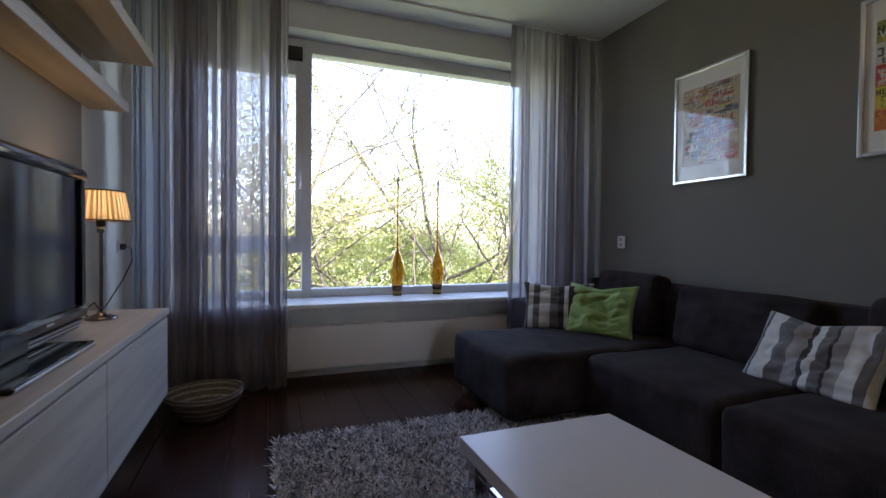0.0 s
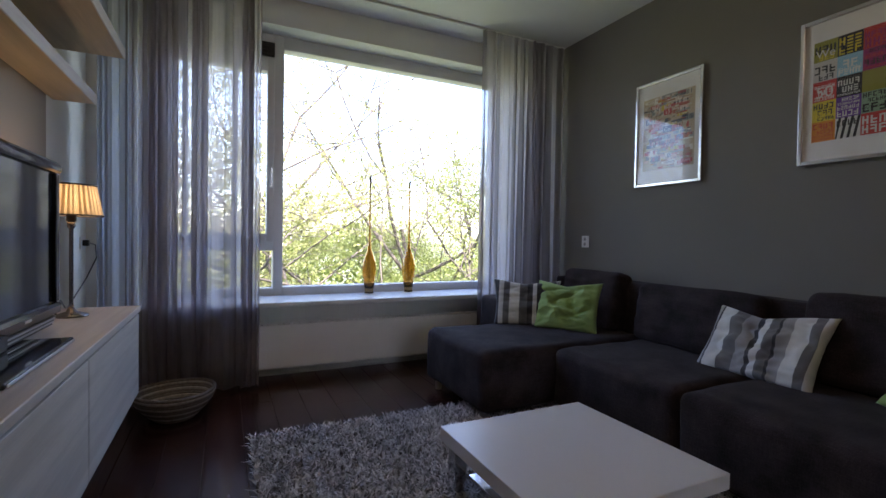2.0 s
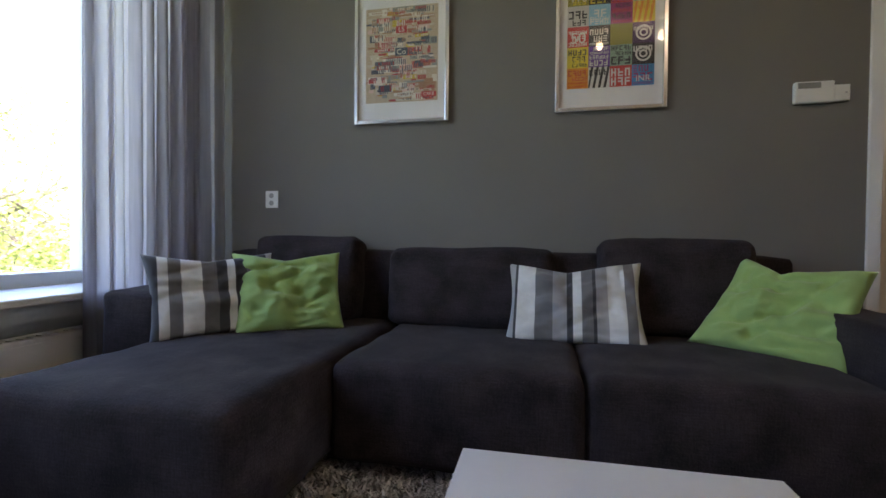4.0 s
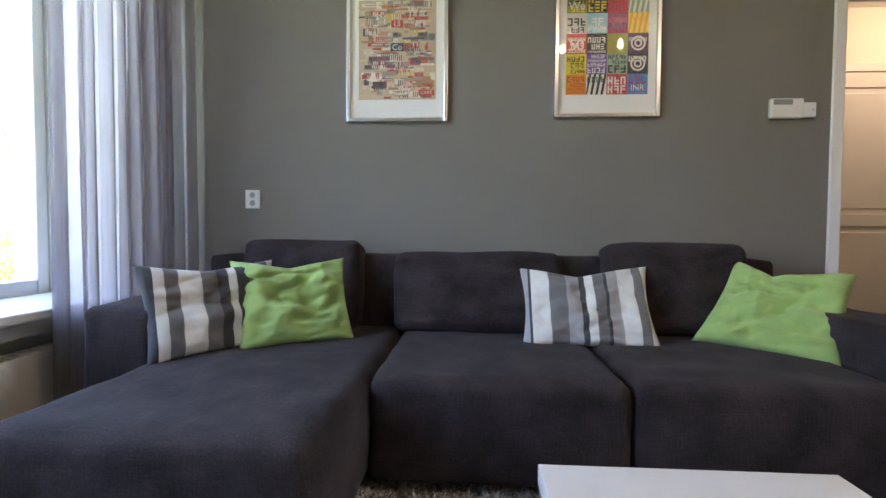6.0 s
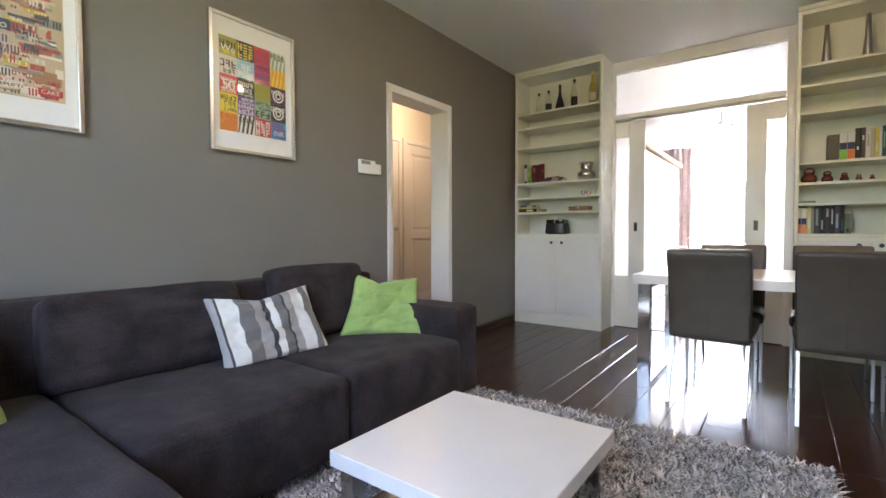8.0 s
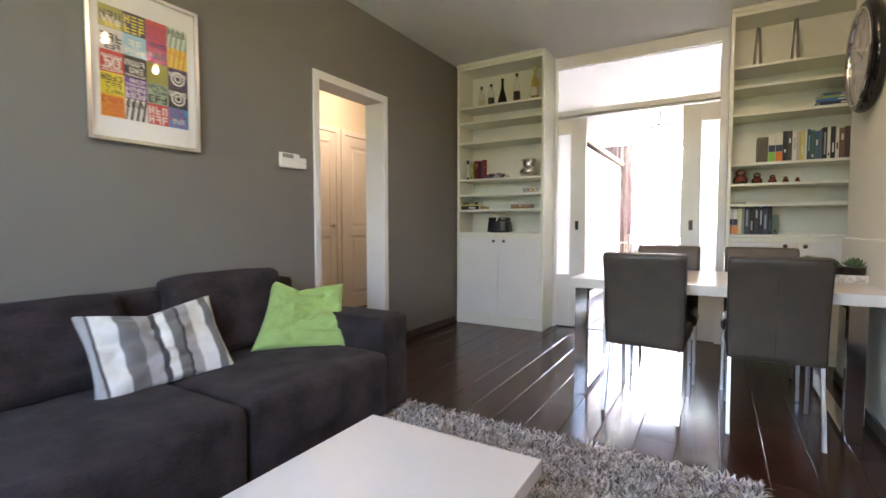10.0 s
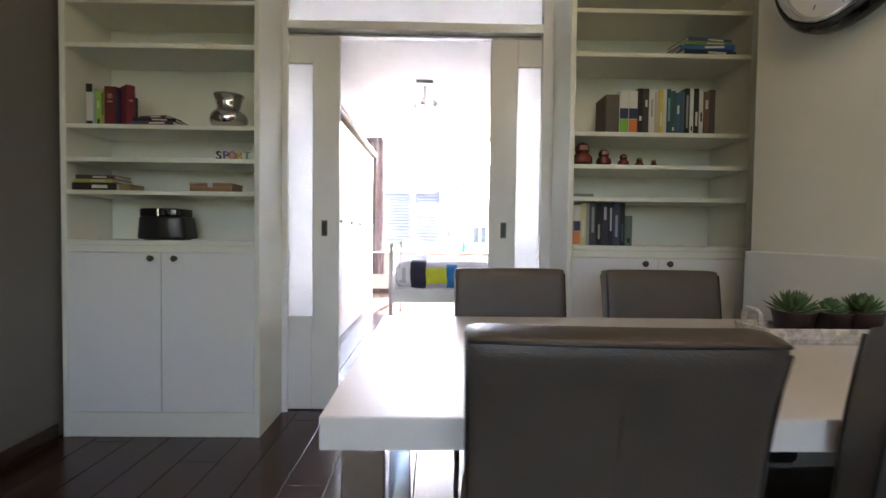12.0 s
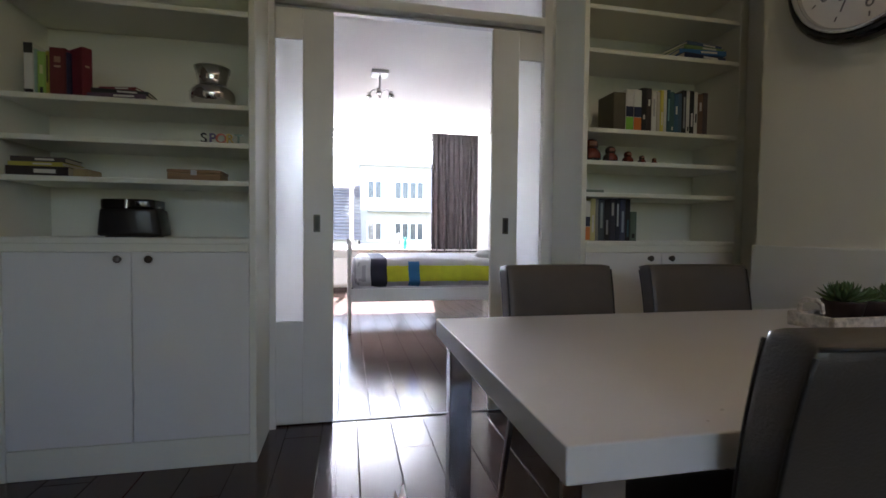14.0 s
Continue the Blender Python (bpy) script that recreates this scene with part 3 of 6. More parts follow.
def curtain(name, x0, x1, y, z0, z1, waves, depth, material, label, group="", seed=1, cat="curtain", nz=14, gather=0.0, bunch=0.0):
    """A hanging cloth with irregular folds, a header tape and a hem."""
    bm = bmesh.new()
    n = waves * 10
    rnd = random.Random(seed)
    ph = [rnd.uniform(-0.9, 0.9) for _ in range(waves + 2)]
    am = [rnd.uniform(0.25, 1.5) for _ in range(waves + 2)]
    wd = [rnd.uniform(0.25, 1.6) * (0.5 if bunch and (i < waves * bunch or i > waves - 2) else 1) for i in range(waves)]
    at = [sum(wd[:i]) / sum(wd) for i in range(waves)] + [1.0, 1.0]
    rows = []
    for j in range(nz + 1):
        f = j / nz
        row = []
        for i in range(n + 1):
            u = i / n
            k = u * waves
            a = int(k)
            mix = k - a
            p = ph[a] * (1 - mix) + ph[a + 1] * mix
            amp = depth * (am[a] * (1 - mix) + am[a + 1] * mix) * (0.45 + 0.55 * f)
            uu = at[a] * (1 - mix) + at[a + 1] * mix
            x = x0 + (x1 - x0) * uu + gather * f * (0.5 - u)
            dx = 0.6 * depth * math.sin(2 * (2 * math.pi * k + p)) * am[a] * min(1, 4 * u, 4 * (1 - u))
            yy = y + amp * math.sin(2 * math.pi * k + p + 0.5 * math.sin(3 * f + a))
            row.append(bm.verts.new((x + dx, yy, z1 + (z0 - z1) * f)))
        rows.append(row)
    for a, b in zip(rows, rows[1:]):
        for i in range(n):
            bm.faces.new((a[i], b[i], b[i + 1], a[i + 1]))
    head = [v.co.copy() for v in rows[0]]
    ob = solid(name, bm, material, label, cat, group, smooth=True)
    top = bmesh.new()
    for p, q in zip(head, head[1:]):
        a = [top.verts.new(v) for v in ((p.x, p.y - 0.004, z1), (q.x, q.y - 0.004, z1), (q.x, q.y - 0.004, z1 - 0.07), (p.x, p.y - 0.004, z1 - 0.07))]
        top.faces.new(a)
    part("header_tape", top, material, ob, "", True)
    return ob


curtain("curtain", -1.06, -0.87, 3.46, 0.03, CZ - 0.024, 4, 0.02, M_SHEER2, "pale blue-grey lining curtain pushed into the corner", "window curtains", 14)
curtain("curtain", -0.91, -0.10, 3.45, 0.03, CZ - 0.024, 12, 0.045, M_SHEER, "grey sheer voile curtain drawn half open beside the window", "window curtains", 3, bunch=0.3)
curtain("curtain", 1.71, 2.61, 3.45, 0.03, CZ - 0.024, 10, 0.045, M_SHEER, "grey sheer voile curtain gathered in the corner behind the sofa", "window curtains", 8)

# radiator
rad = thing("radiator", (0.72, 3.66, 0.075), "long white smooth-fronted panel radiator under the window board", "radiator")
part("front_panel", B(-1.3, 1.3, -0.05, -0.03, 0.012, 0.35, 0.008, 3), M_LACQ, rad)
part("front_lip", B(-1.29, 1.29, -0.0535, -0.051, 0.03, 0.325, 0.002), M_LACQ, rad)
part("back_panel", B(-1.3, 1.3, 0.03, 0.05, 0, 0.35, 0.006, 2), M_LACQ, rad)
gr = bmesh.new()
for k in range(64):
    box(gr, -1.28 + k * 0.04, -1.262 + k * 0.04, -0.03, 0.03, 0.338, 0.346)
part("top_grille", gr, M_LACQ, rad)
for x in (-1.3, 1.285):
    part("side_cover", B(x, x + 0.015, -0.0295, 0.0295, 0.012, 0.337, 0.002), M_LACQ, rad)
for x in (-1.0, 0, 1.0):
    part("bracket", B(x - 0.015, x + 0.015, 0.05, 0.089, 0.03, 0.28, 0.002), M_LACQ, rad)

# ---- built-in bookcases and sliding doors ----
SHELVES = (1.321, 1.494, 1.668, 2.089, 2.319, 2.489)


def bookcase(name, x0, x1, label, kx):
    """A built-in bookcase from floor to ceiling: cupboard below, open shelves above."""
    y0, y1 = -2.598, -2.24
    bc = thing(name, ((x0 + x1) / 2, (y0 + y1) / 2, 0), label, "bookcase")
    cx, cy = (x0 + x1) / 2, (y0 + y1) / 2

    def P(nm, a, b, c, d, e, f, bev=0.003, m=M_SHELF, lab="", par=None):
        return part(nm, B(a - cx, b - cx, c - cy, d - cy, e, f, bev), m, par or bc, lab)

    P("side_panel", x0, x0 + 0.03, y0, y1, 0, 2.94)
    P("side_panel", x1 - 0.03, x1, y0, y1, 0, 2.94)
    P("back_panel", x0 + 0.03, x1 - 0.03, y0, y0 + 0.012, 1.058, 2.91, 0)
    P("top_board", x0 + 0.03, x1 - 0.03, y0, y1, 2.905, 2.94)
    P("cornice", x0, x1, y0, y1 + 0.012, 2.94, CZ - 0.002, 0.004)
    P("cupboard_top", x0 + 0.03, x1 - 0.03, y0, y1 + 0.004, 1.033, 1.058, 0.004)
    P("plinth", x0 + 0.03, x1 - 0.03, y0, y1 - 0.004, 0, 0.135)
    P("rail", x0 + 0.03, x1 - 0.03, y1 - 0.03, y1 - 0.001, 0.995, 1.033)
    w = (x1 - x0 - 0.06) / 2
    for s in (0, 1):
        a = x0 + 0.03 + s * w
        d = P("door", a + 0.002, a + w - 0.002, y1 - 0.024, y1 - 0.002, 0.138, 0.993, 0.002, M_LACQ)
        k = lathe([(0.0, 0.028), (0.012, 0.027), (0.017, 0.02), (0.013, 0.012), (0.008, 0.006), (0.012, 0.0)], 16)
        bmesh.ops.rotate(k, verts=k.verts[:], matrix=Matrix.Rotation(radians(-90), 3, "X"))
        bmesh.ops.translate(k, verts=k.verts[:], vec=(kx[s] - cx, y1 - 0.003 - cy, 0.963))
        part("knob", k, M_DARKMETAL, d, "round dark metal knob", True)
    for z in SHELVES:
        P("shelf", x0 + 0.03, x1 - 0.03, y0 + 0.012, y1 - 0.002, z - 0.024, z, 0.003)
    return bc


bookcase("bookcase", 1.572, 2.615, "white built-in bookcase with a cupboard, holding bottles and books", (2.142, 2.018))
bookcase("bookcase", -1.07, -0.07, "white built-in bookcase with a cupboard, shelves half full of books", (-0.492, -0.625))
S("trim_bookcase", B(2.615, EX - 0.001, -2.598, -2.45, 0, CZ - 0.002), M_SHELF)
S("trim_bookcase_niche", B(-1.099, -1.071, -2.598, -2.25, 0, CZ - 0.002), M_SHELF)

# casing of the opening, transom light
ca = thing("sliding_door_frame", (0.74, -2.65, 0), "white frame with a frosted transom light above sliding doors", "door frame", kind="structure")
for x0, x1 in ((-0.8, -0.745), (0.81, 0.831)):
    part("jamb", B(x0, x1, -0.045, 0.045, 0, 2.975, 0.003), M_LACQ, ca)
part("transom_bar", B(-0.744, 0.809, -0.05, 0.06, 2.335, 2.388, 0.004), M_LACQ, ca)
part("head", B(-0.744, 0.809, -0.045, 0.05, 2.85, 2.975, 0.004), M_LACQ, ca)
part("track", B(-0.744, 0.809, -0.045, 0.0, 2.318, 2.334, 0.002), M_STEEL, ca, "grey metal sliding track")
part("glass", B(-0.744, 0.809, -0.004, 0.004, 2.388, 2.85), M_FROST, ca, "frosted transom pane")
S("floor_track", B(-0.04, 1.53, -2.665, -2.642, 0.0005, 0.005, 0.001), M_BLACK, "narrow dark floor track of the sliding doors")


def sliding_door(at, side, label):
    """A leaf that slides into its pocket; side: the way to the pocket."""
    d = thing("sliding_door", at, label, "sliding door", "sliding doors")
    w, h, t = 0.66, 2.31, 0.017

    def P(nm, a, b, z0, z1, m=M_LACQ, par=None, lab="", y0=-t, y1=t, bev=0.003):
        a, b = sorted((side * a, side * b))
        return part(nm, B(a, b, y0, y1, z0, z1, bev), m, par or d, lab)

    P("stile", 0, 0.165, 0.008, h)
    P("stile", w - 0.16, w, 0.008, h)
    P("rail", 0.165, w - 0.16, 0.008, 0.59)
    P("rail", 0.165, w - 0.16, 2.143, h)
    P("glass", 0.165, w - 0.16, 0.59, 2.143, M_FROST, None, "frosted glass panel", -0.004, 0.004, 0)
    pl = P("pull", 0.072, 0.108, 1.09, 1.187, M_DARKMETAL, None, "flush dark metal pull", 0.016, 0.0195, 0.001)
    P("recess", 0.08, 0.1, 1.1, 1.177, M_BLACK, pl, "", 0.019, 0.0205, 0)
    return d


sliding_door((1.234, -2.65, 0.0), 1, "white sliding door with a tall frosted pane, half open")
sliding_door((0.307, -2.65, 0.0), -1, "white sliding door with a tall frosted pane, half in its pocket")

# ---- sofa ----
sofa = thing("corner_sofa", (2.0, 1.75, 0), "charcoal woven fabric corner sofa with a chaise longue", "sofa")


def SP(nm, x0, x1, y0, y1, z0, z1, r=0.04, puff=0.012, seed=0, parent=None, tilt=0.0):
    bm = soft_box(x0 - 2.0, x1 - 2.0, y0 - 1.75, y1 - 1.75, z0, z1, r, puff, 26 if nm == "back_cushion" else 13, seed)
    if nm == "back_cushion":      # soft pulled creases
        for v in bm.verts:
            q = Vector((v.co.x * 2, v.co.y * 4.0 + v.co.z * 3.2, v.co.z * 8 + seed))
            v.co.x -= 0.016 * max(0, 1 - 3.0 * abs(noise.noise(q))) + 0.012 * noise.noise(q * 0.6)
    if tilt:
        c = Vector(((x0 + x1) / 2 - 2.0, (y0 + y1) / 2 - 1.75, z0))
        bmesh.ops.rotate(bm, cent=c, verts=bm.verts[:], matrix=Matrix.Rotation(radians(tilt), 3, "Y"))
    return part(nm, bm, M_SOFA, parent or sofa, "", True)


SP("seat_cushion", 1.55, 2.42, 0.45, 1.335, 0.07, 0.43, 0.05, 0.015, 1)
SP("seat_cushion", 1.55, 2.42, 1.34, 2.215, 0.07, 0.43, 0.05, 0.015, 2)
SP("seat_base", 1.6, 2.44, 0.4, 2.25, 0.05, 0.2, 0.02, 0.0, 3)
SP("chaise", 1.045, 2.42, 2.22, 3.075, 0.06, 0.44, 0.055, 0.012, 4)
SP("armrest", 1.6, 2.6, 0.2, 0.452, 0.05, 0.605, 0.035, 0.005, 5)
SP("armrest", 1.64, 2.6, 3.02, 3.3, 0.05, 0.64, 0.035, 0.005, 6)
SP("backrest", 2.42, 2.63, 0.35, 3.27, 0.06, 0.80, 0.04, 0.004, 7)
SP("back_cushion", 2.245, 2.42, 2.43, 3.03, 0.43, 0.874, 0.045, 0.014, 8, tilt=12)
SP("back_cushion", 2.24, 2.43, 1.42, 2.25, 0.42, 0.82, 0.05, 0.016, 9, tilt=15)
SP("back_cushion", 2.245, 2.42, 0.555, 1.212, 0.43, 0.874, 0.045, 0.014, 10, tilt=12)
for x, y in ((1.1, 2.3), (1.1, 2.95), (1.64, 0.27), (2.5, 0.27), (2.5, 3.2), (1.65, 2.1)):
    part("foot", lathe([(0.0, 0.0), (0.022, 0.0), (0.025, 0.055), (0.0, 0.055)], 12, None, (x - 2.0, y - 1.75, 0.002)), M_STEEL, sofa, "small metal foot")


def throw_pillow(label, at, w, h, t, material, turn, lean, spin, seed, crease=0.052, sag=0.0, taper=0.0):
    p = tagged(part("throw_pillow", pillow(w, h, t, seed, 48, crease, sag, taper), material, None, "", True), label, "pillow", "sofa pillows")
    p.matrix_basis = pose(*at, 0, 0, turn) @ pose(0, 0, 0, lean, 0, 0) @ pose(0, 0, 0, 0, spin, 0)
    return p


throw_pillow("grey, black and white striped cotton cushion against the armrest", (1.84, 2.895, 0.61), 0.515, 0.375, 0.11, M_STRIPE2, -40, -15, 0, 1, 0.03, 0.05, -0.08)
throw_pillow("crumpled bright green cotton cushion on the chaise", (2.03, 2.64, 0.61), 0.48, 0.405, 0.13, M_GREEN, -57, -25, 0, 2, 0.06, 0.07, -0.09)
throw_pillow("grey and white striped cotton cushion leaning on the sofa", (2.195, 1.34, 0.583), 0.6, 0.415, 0.11, M_STRIPE, -94, -33, -1.5, 3, 0.04, 0.1)
throw_pillow("green cotton cushion tipped onto a corner by the armrest", (2.13, 0.56, 0.596), 0.53, 0.465, 0.13, M_GREEN, -124, -37, 6.6, 4, 0.065, 0.12, 0.32)

# ---- coffee table, rug ----
ct = thing("coffee_table", (0.902, 1.302, 0.028), "low square white gloss coffee table on chrome legs", "coffee table")
part("tabletop", B(-0.386, 0.386, -0.387, 0.387, 0.209, 0.267, 0.003, 2), M_GLOSSW, ct)
for x in (-1, 1):
    for y in (-1, 1):
        part("leg", B(x * 0.325 - 0.03, x * 0.325 + 0.03, y * 0.335 - 0.03, y * 0.335 + 0.03, 0.0, 0.209, 0.003), M_CHROME, ct)
part("shelf", B(-0.29, 0.29, -0.3, 0.3, 0.06, 0.075, 0.002), M_CHROME, ct)

rug = thing("rug", (0.76, 1.345, 0), "thick grey shag pile rug on the dark floor", "rug")
RX, RY = 0.955, 1.2
part("backing", B(-RX, RX, -RY, RY, 0.001, 0.012, 0.004), M_RUG, rug)
rng = np.random.default_rng(5)
N = 46000
bx, by = rng.uniform(-RX - 0.005, RX + 0.005, N), rng.uniform(-RY - 0.005, RY + 0.005, N)
ang, ln = rng.uniform(0, 2 * np.pi, N), rng.uniform(0.032, 0.056, N)
lean = rng.uniform(0.4, 1.25, N)
wd = rng.uniform(0.003, 0.0062, N)
dx, dy = np.cos(ang), np.sin(ang)
co = np.empty((N, 5, 3))
for k, (hgt, out, half) in enumerate(((0, 0, 1), (0, 0, -1), (0.65, 0.35, -1), (0.65, 0.35, 1), (0.95, 1.0, 0))):
    co[:, k, 0] = bx + dx * ln * lean * out - dy * wd * half
    co[:, k, 1] = by + dy * ln * lean * out + dx * wd * half
    co[:, k, 2] = 0.01 + ln * hgt * (1 - 0.4 * lean)
idx = np.arange(N)[:, None] * 5
quads, tris = (idx + np.array([0, 1, 2, 3])).tolist(), (idx + np.array([3, 2, 4])).tolist()
me = bpy.data.meshes.new("shag")
me.from_pydata(co.reshape(-1, 3).tolist(), [], quads + tris)
me.materials.append(M_RUG)
pile = new("shag", me)
pile.parent = rug
tagged(pile, "long grey twisted pile", kind="stuff")

# ---- television corner ----
tvc = thing("tv_cabinet", (-0.965, 1.81, 0.312), "floating whitewashed tv cabinet with flap doors", "cabinet")
part("body", B(-0.214, 0.2, -1.0, 1.0, -0.06, 0.362, 0.003), M_CABW, tvc)
part("top_board", B(-0.214, 0.228, -1.01, 1.01, 0.379, 0.41, 0.003), M_CABW, tvc)
part("grip_rail", B(-0.214, 0.196, -0.998, 0.998, 0.3625, 0.3785), M_BLACK, tvc, "dark grip recess under the top")
for a, b in ((-0.998, -0.003), (0.003, 0.998)):
    part("door", B(0.201, 0.221, a, b, -0.055, 0.366, 0.002), M_CABW, tvc)


def extruded(profile, y0, y1):
    """A closed x-z profile drawn out along y."""
    bm = bmesh.new()
    ends = [[bm.verts.new((x, y, z)) for x, z in profile] for y in (y0, y1)]
    n = len(profile)
    for k in range(n):
        bm.faces.new((ends[0][k], ends[1][k], ends[1][(k + 1) % n], ends[0][(k + 1) % n]))
    bm.faces.new(ends[0])
    bm.faces.new(ends[1][::-1])
    bmesh.ops.recalc_face_normals(bm, faces=bm.faces[:])
    return bm


tv = thing("television", (-0.95, 1.66, 0.7225), "large black flat-screen television with a glossy curved frame on a stand", "television")
part("stand_base", B(-0.1, 0.14, -0.31, 0.26, 0.0, 0.018, 0.006, 3), M_PIANO, tv, "glossy black base plate")
part("base_edge", B(0.141, 0.144, -0.3, 0.25, 0.004, 0.013, 0.001), M_STEEL, tv, "thin bright edge of the base")
part("neck", B(-0.04, 0.02, -0.11, 0.09, 0.018, 0.075, 0.01, 2), M_BLACK, tv)
part("housing", B(-0.06, 0.012, -0.54, 0.54, 0.06, 0.63, 0.01, 3), M_BLACK, tv)
part("screen", B(0.0125, 0.0145, -0.503, 0.503, 0.112, 0.612), M_SCREEN, tv, "dark reflecting screen")
part("top_bezel", extruded([(-0.05, 0.632), (0.0125, 0.6125), (0.027, 0.614), (0.034, 0.622), (0.035, 0.634), (0.03, 0.647), (0.02, 0.658), (0.004, 0.666), (-0.02, 0.669), (-0.045, 0.66)], -0.542, 0.542), M_PIANO, tv, "broad glossy curved top of the frame")
part("bottom_bezel", extruded([(0.0125, 0.112), (0.028, 0.11), (0.034, 0.098), (0.03, 0.07), (0.0125, 0.062)], -0.542, 0.542), M_PIANO, tv)
for y in (-0.542, 0.504):
    part("side_bezel", B(0.0125, 0.028, y, y + 0.038, 0.1125, 0.612, 0.004, 2), M_PIANO, tv)
for y in (-0.55, 0.5425):
    part("side_trim", B(-0.03, 0.024, y, y + 0.0075, 0.062, 0.64, 0.003, 2), M_STEEL, tv, "slim grey metal side strip")
for k in range(5):
    part("speaker_slat", B(0.002 - k * 0.003, 0.02 - k * 0.003, -0.53, 0.53, 0.053 - k * 0.008, 0.058 - k * 0.008, 0.001), M_STEEL if k % 2 else M_BLACK, tv)
part("badge", B(0.0335, 0.0352, 0.17, 0.225, 0.084, 0.093), M_STEEL, tv)

lamp = thing("table_lamp", (-0.965, 2.53, 0.7225), "lit table lamp with a pleated cream shade and chrome stem", "lamp")
part("base", lathe([(0, 0), (0.065, 0), (0.066, 0.006), (0.05, 0.014), (0.02, 0.024), (0.012, 0.04), (0, 0.04)], 28), M_DKCHROME, lamp, "round dark chrome foot", True)
part("stem", lathe([(0.0, 0.035), (0.011, 0.036), (0.0085, 0.06), (0.0085, 0.40), (0.016, 0.41), (0.016, 0.435), (0.0, 0.44)], 16), M_DKCHROME, lamp, "", True)
part("socket", lathe([(0, 0.435), (0.02, 0.436), (0.02, 0.49), (0, 0.492)], 14), M_BLACK, lamp, "", True)
sh = bmesh.new()
NP = 96
ring = []
pl = random.Random(2)
fold = [0.0075 * (-1) ** k * pl.uniform(0.3, 1.2) for k in range(NP)]
for z, r in ((0.462, 0.111), (0.53, 0.099), (0.6, 0.086)):
    ring.append([sh.verts.new(((r + fold[k]) * math.cos(2 * math.pi * k / NP), (r + fold[k]) * math.sin(2 * math.pi * k / NP), z)) for k in range(NP)])
for a, b in zip(ring, ring[1:]):
    for k in range(NP):
        sh.faces.new((a[k], a[(k + 1) % NP], b[(k + 1) % NP], b[k]))
shade = part("shade", sh, M_SHADE, lamp, "pleated cream fabric shade")
rnd = random.Random(8)
for k in range(34):      # pleats laid over one another
    a0 = 2 * math.pi * (k + rnd.uniform(-0.15, 0.15)) / 34
    a1 = a0 + 2 * math.pi / 34 * rnd.uniform(0.3, 0.6)
    pb = bmesh.new()
    q = [pb.verts.new((rr * math.cos(a), rr * math.sin(a), z)) for rr, z, a in ((0.1195, 0.462, a0), (0.1195, 0.462, a1), (0.0945, 0.6, a1), (0.0945, 0.6, a0))]
    pb.faces.new(q)
    part("pleat", pb, M_SHADE, shade)
for z, r in ((0.462, 0.119), (0.6, 0.094)):
    part("trim", tube([(r * math.cos(2 * math.pi * k / 40), r * math.sin(2 * math.pi * k / 40), z) for k in range(41)], 0.004, 6, None, None, False), M_POT, shade, "dark brown edging", True)
bu = lathe([(0, 0.49), (0.014, 0.495), (0.024, 0.53), (0.02, 0.555), (0, 0.565)], 14)
bulb_glow = mat("warm_bulb", (1, 0.8, 0.5), 0.3, 0, 0.01, 2, 0, 10)
bulb_glow.node_tree.nodes["Principled BSDF"].inputs["Emission Color"].default_value = (1.0, 0.7, 0.35, 1)
bulb_glow.node_tree.nodes["Principled BSDF"].inputs["Emission Strength"].default_value = 1.5
bo = part("bulb", bu, bulb_glow, lamp, "", True)
bo.visible_shadow = False

so = thing("wall_socket", (WX + 0.001, 3.62, 1.04), "white wall socket with a plug", "socket")
part("plate", B(0, 0.012, -0.04, 0.04, -0.04, 0.04, 0.004, 2), M_PLAST, so)
part("plug", B(0.012, 0.045, -0.02, 0.02, -0.02, 0.02, 0.006, 2), M_BLACK, so, "black plug")
cb = tube([(WX + 0.05, 3.62, 1.04), (WX + 0.1, 3.52, 1.03), (WX + 0.12, 3.45, 0.95), (WX + 0.09, 3.35, 0.83), (WX + 0.06, 3.2, 0.72), (WX + 0.08, 3.0, 0.69), (WX + 0.09, 2.86, 0.76), (-1.1, 2.7, 0.727), (-1.02, 2.56, 0.727)], 0.004, 6)
solid("lamp_cord", cb, M_BLACK, "black lamp cord hanging from the wall socket", "cord", smooth=True)

for x1, y0, y1, z, g in ((-0.992, 0.9, 3.08, 1.85, "lower"), (-0.86, 0.9, 3.09, 2.13, "upper")):
    wsf = thing("wall_shelf", (WX, (y0 + y1) / 2, z), "long light birch wall shelf above the television" if g == "lower" else "deep light birch wall shelf close to the ceiling", "shelf", "wall shelves")
    hl = (y1 - y0) / 2
    part("board", B(0.001, x1 - WX, -hl, hl, -0.026, 0.0, 0.002), M_BIRCH, wsf)
    part("edge_strip", B(x1 - WX + 0.001, x1 - WX + 0.008, -hl, hl, -0.03, 0.03, 0.002), M_CABW, wsf, "pale front strip")

# woven basket bowl
bk = thing("basket", (-0.6, 3.1, 0.0), "round woven rattan bowl basket with pale stripes on the floor", "basket")
for k in range(13):
    f = k / 12
    r = 0.115 + 0.1 * math.sin(f * math.pi / 2)
    z = 0.012 + 0.15 * f
    rr = [(r * math.cos(2 * math.pi * i / 40) * (1 + 0.006 * math.sin(9 * i + k)), r * math.sin(2 * math.pi * i / 40), z + 0.004 * math.sin(2 * math.pi * i / 40 * 2 + 1)) for i in range(41)]
    part("coil", tube(rr, 0.011, 6, None, None, False), M_RATTAN2 if k % 3 == 2 else M_RATTAN, bk, "", True)
part("bottom", lathe([(0, 0.002), (0.118, 0.004), (0.118, 0.014), (0, 0.014)], 28), M_RATTAN, bk)

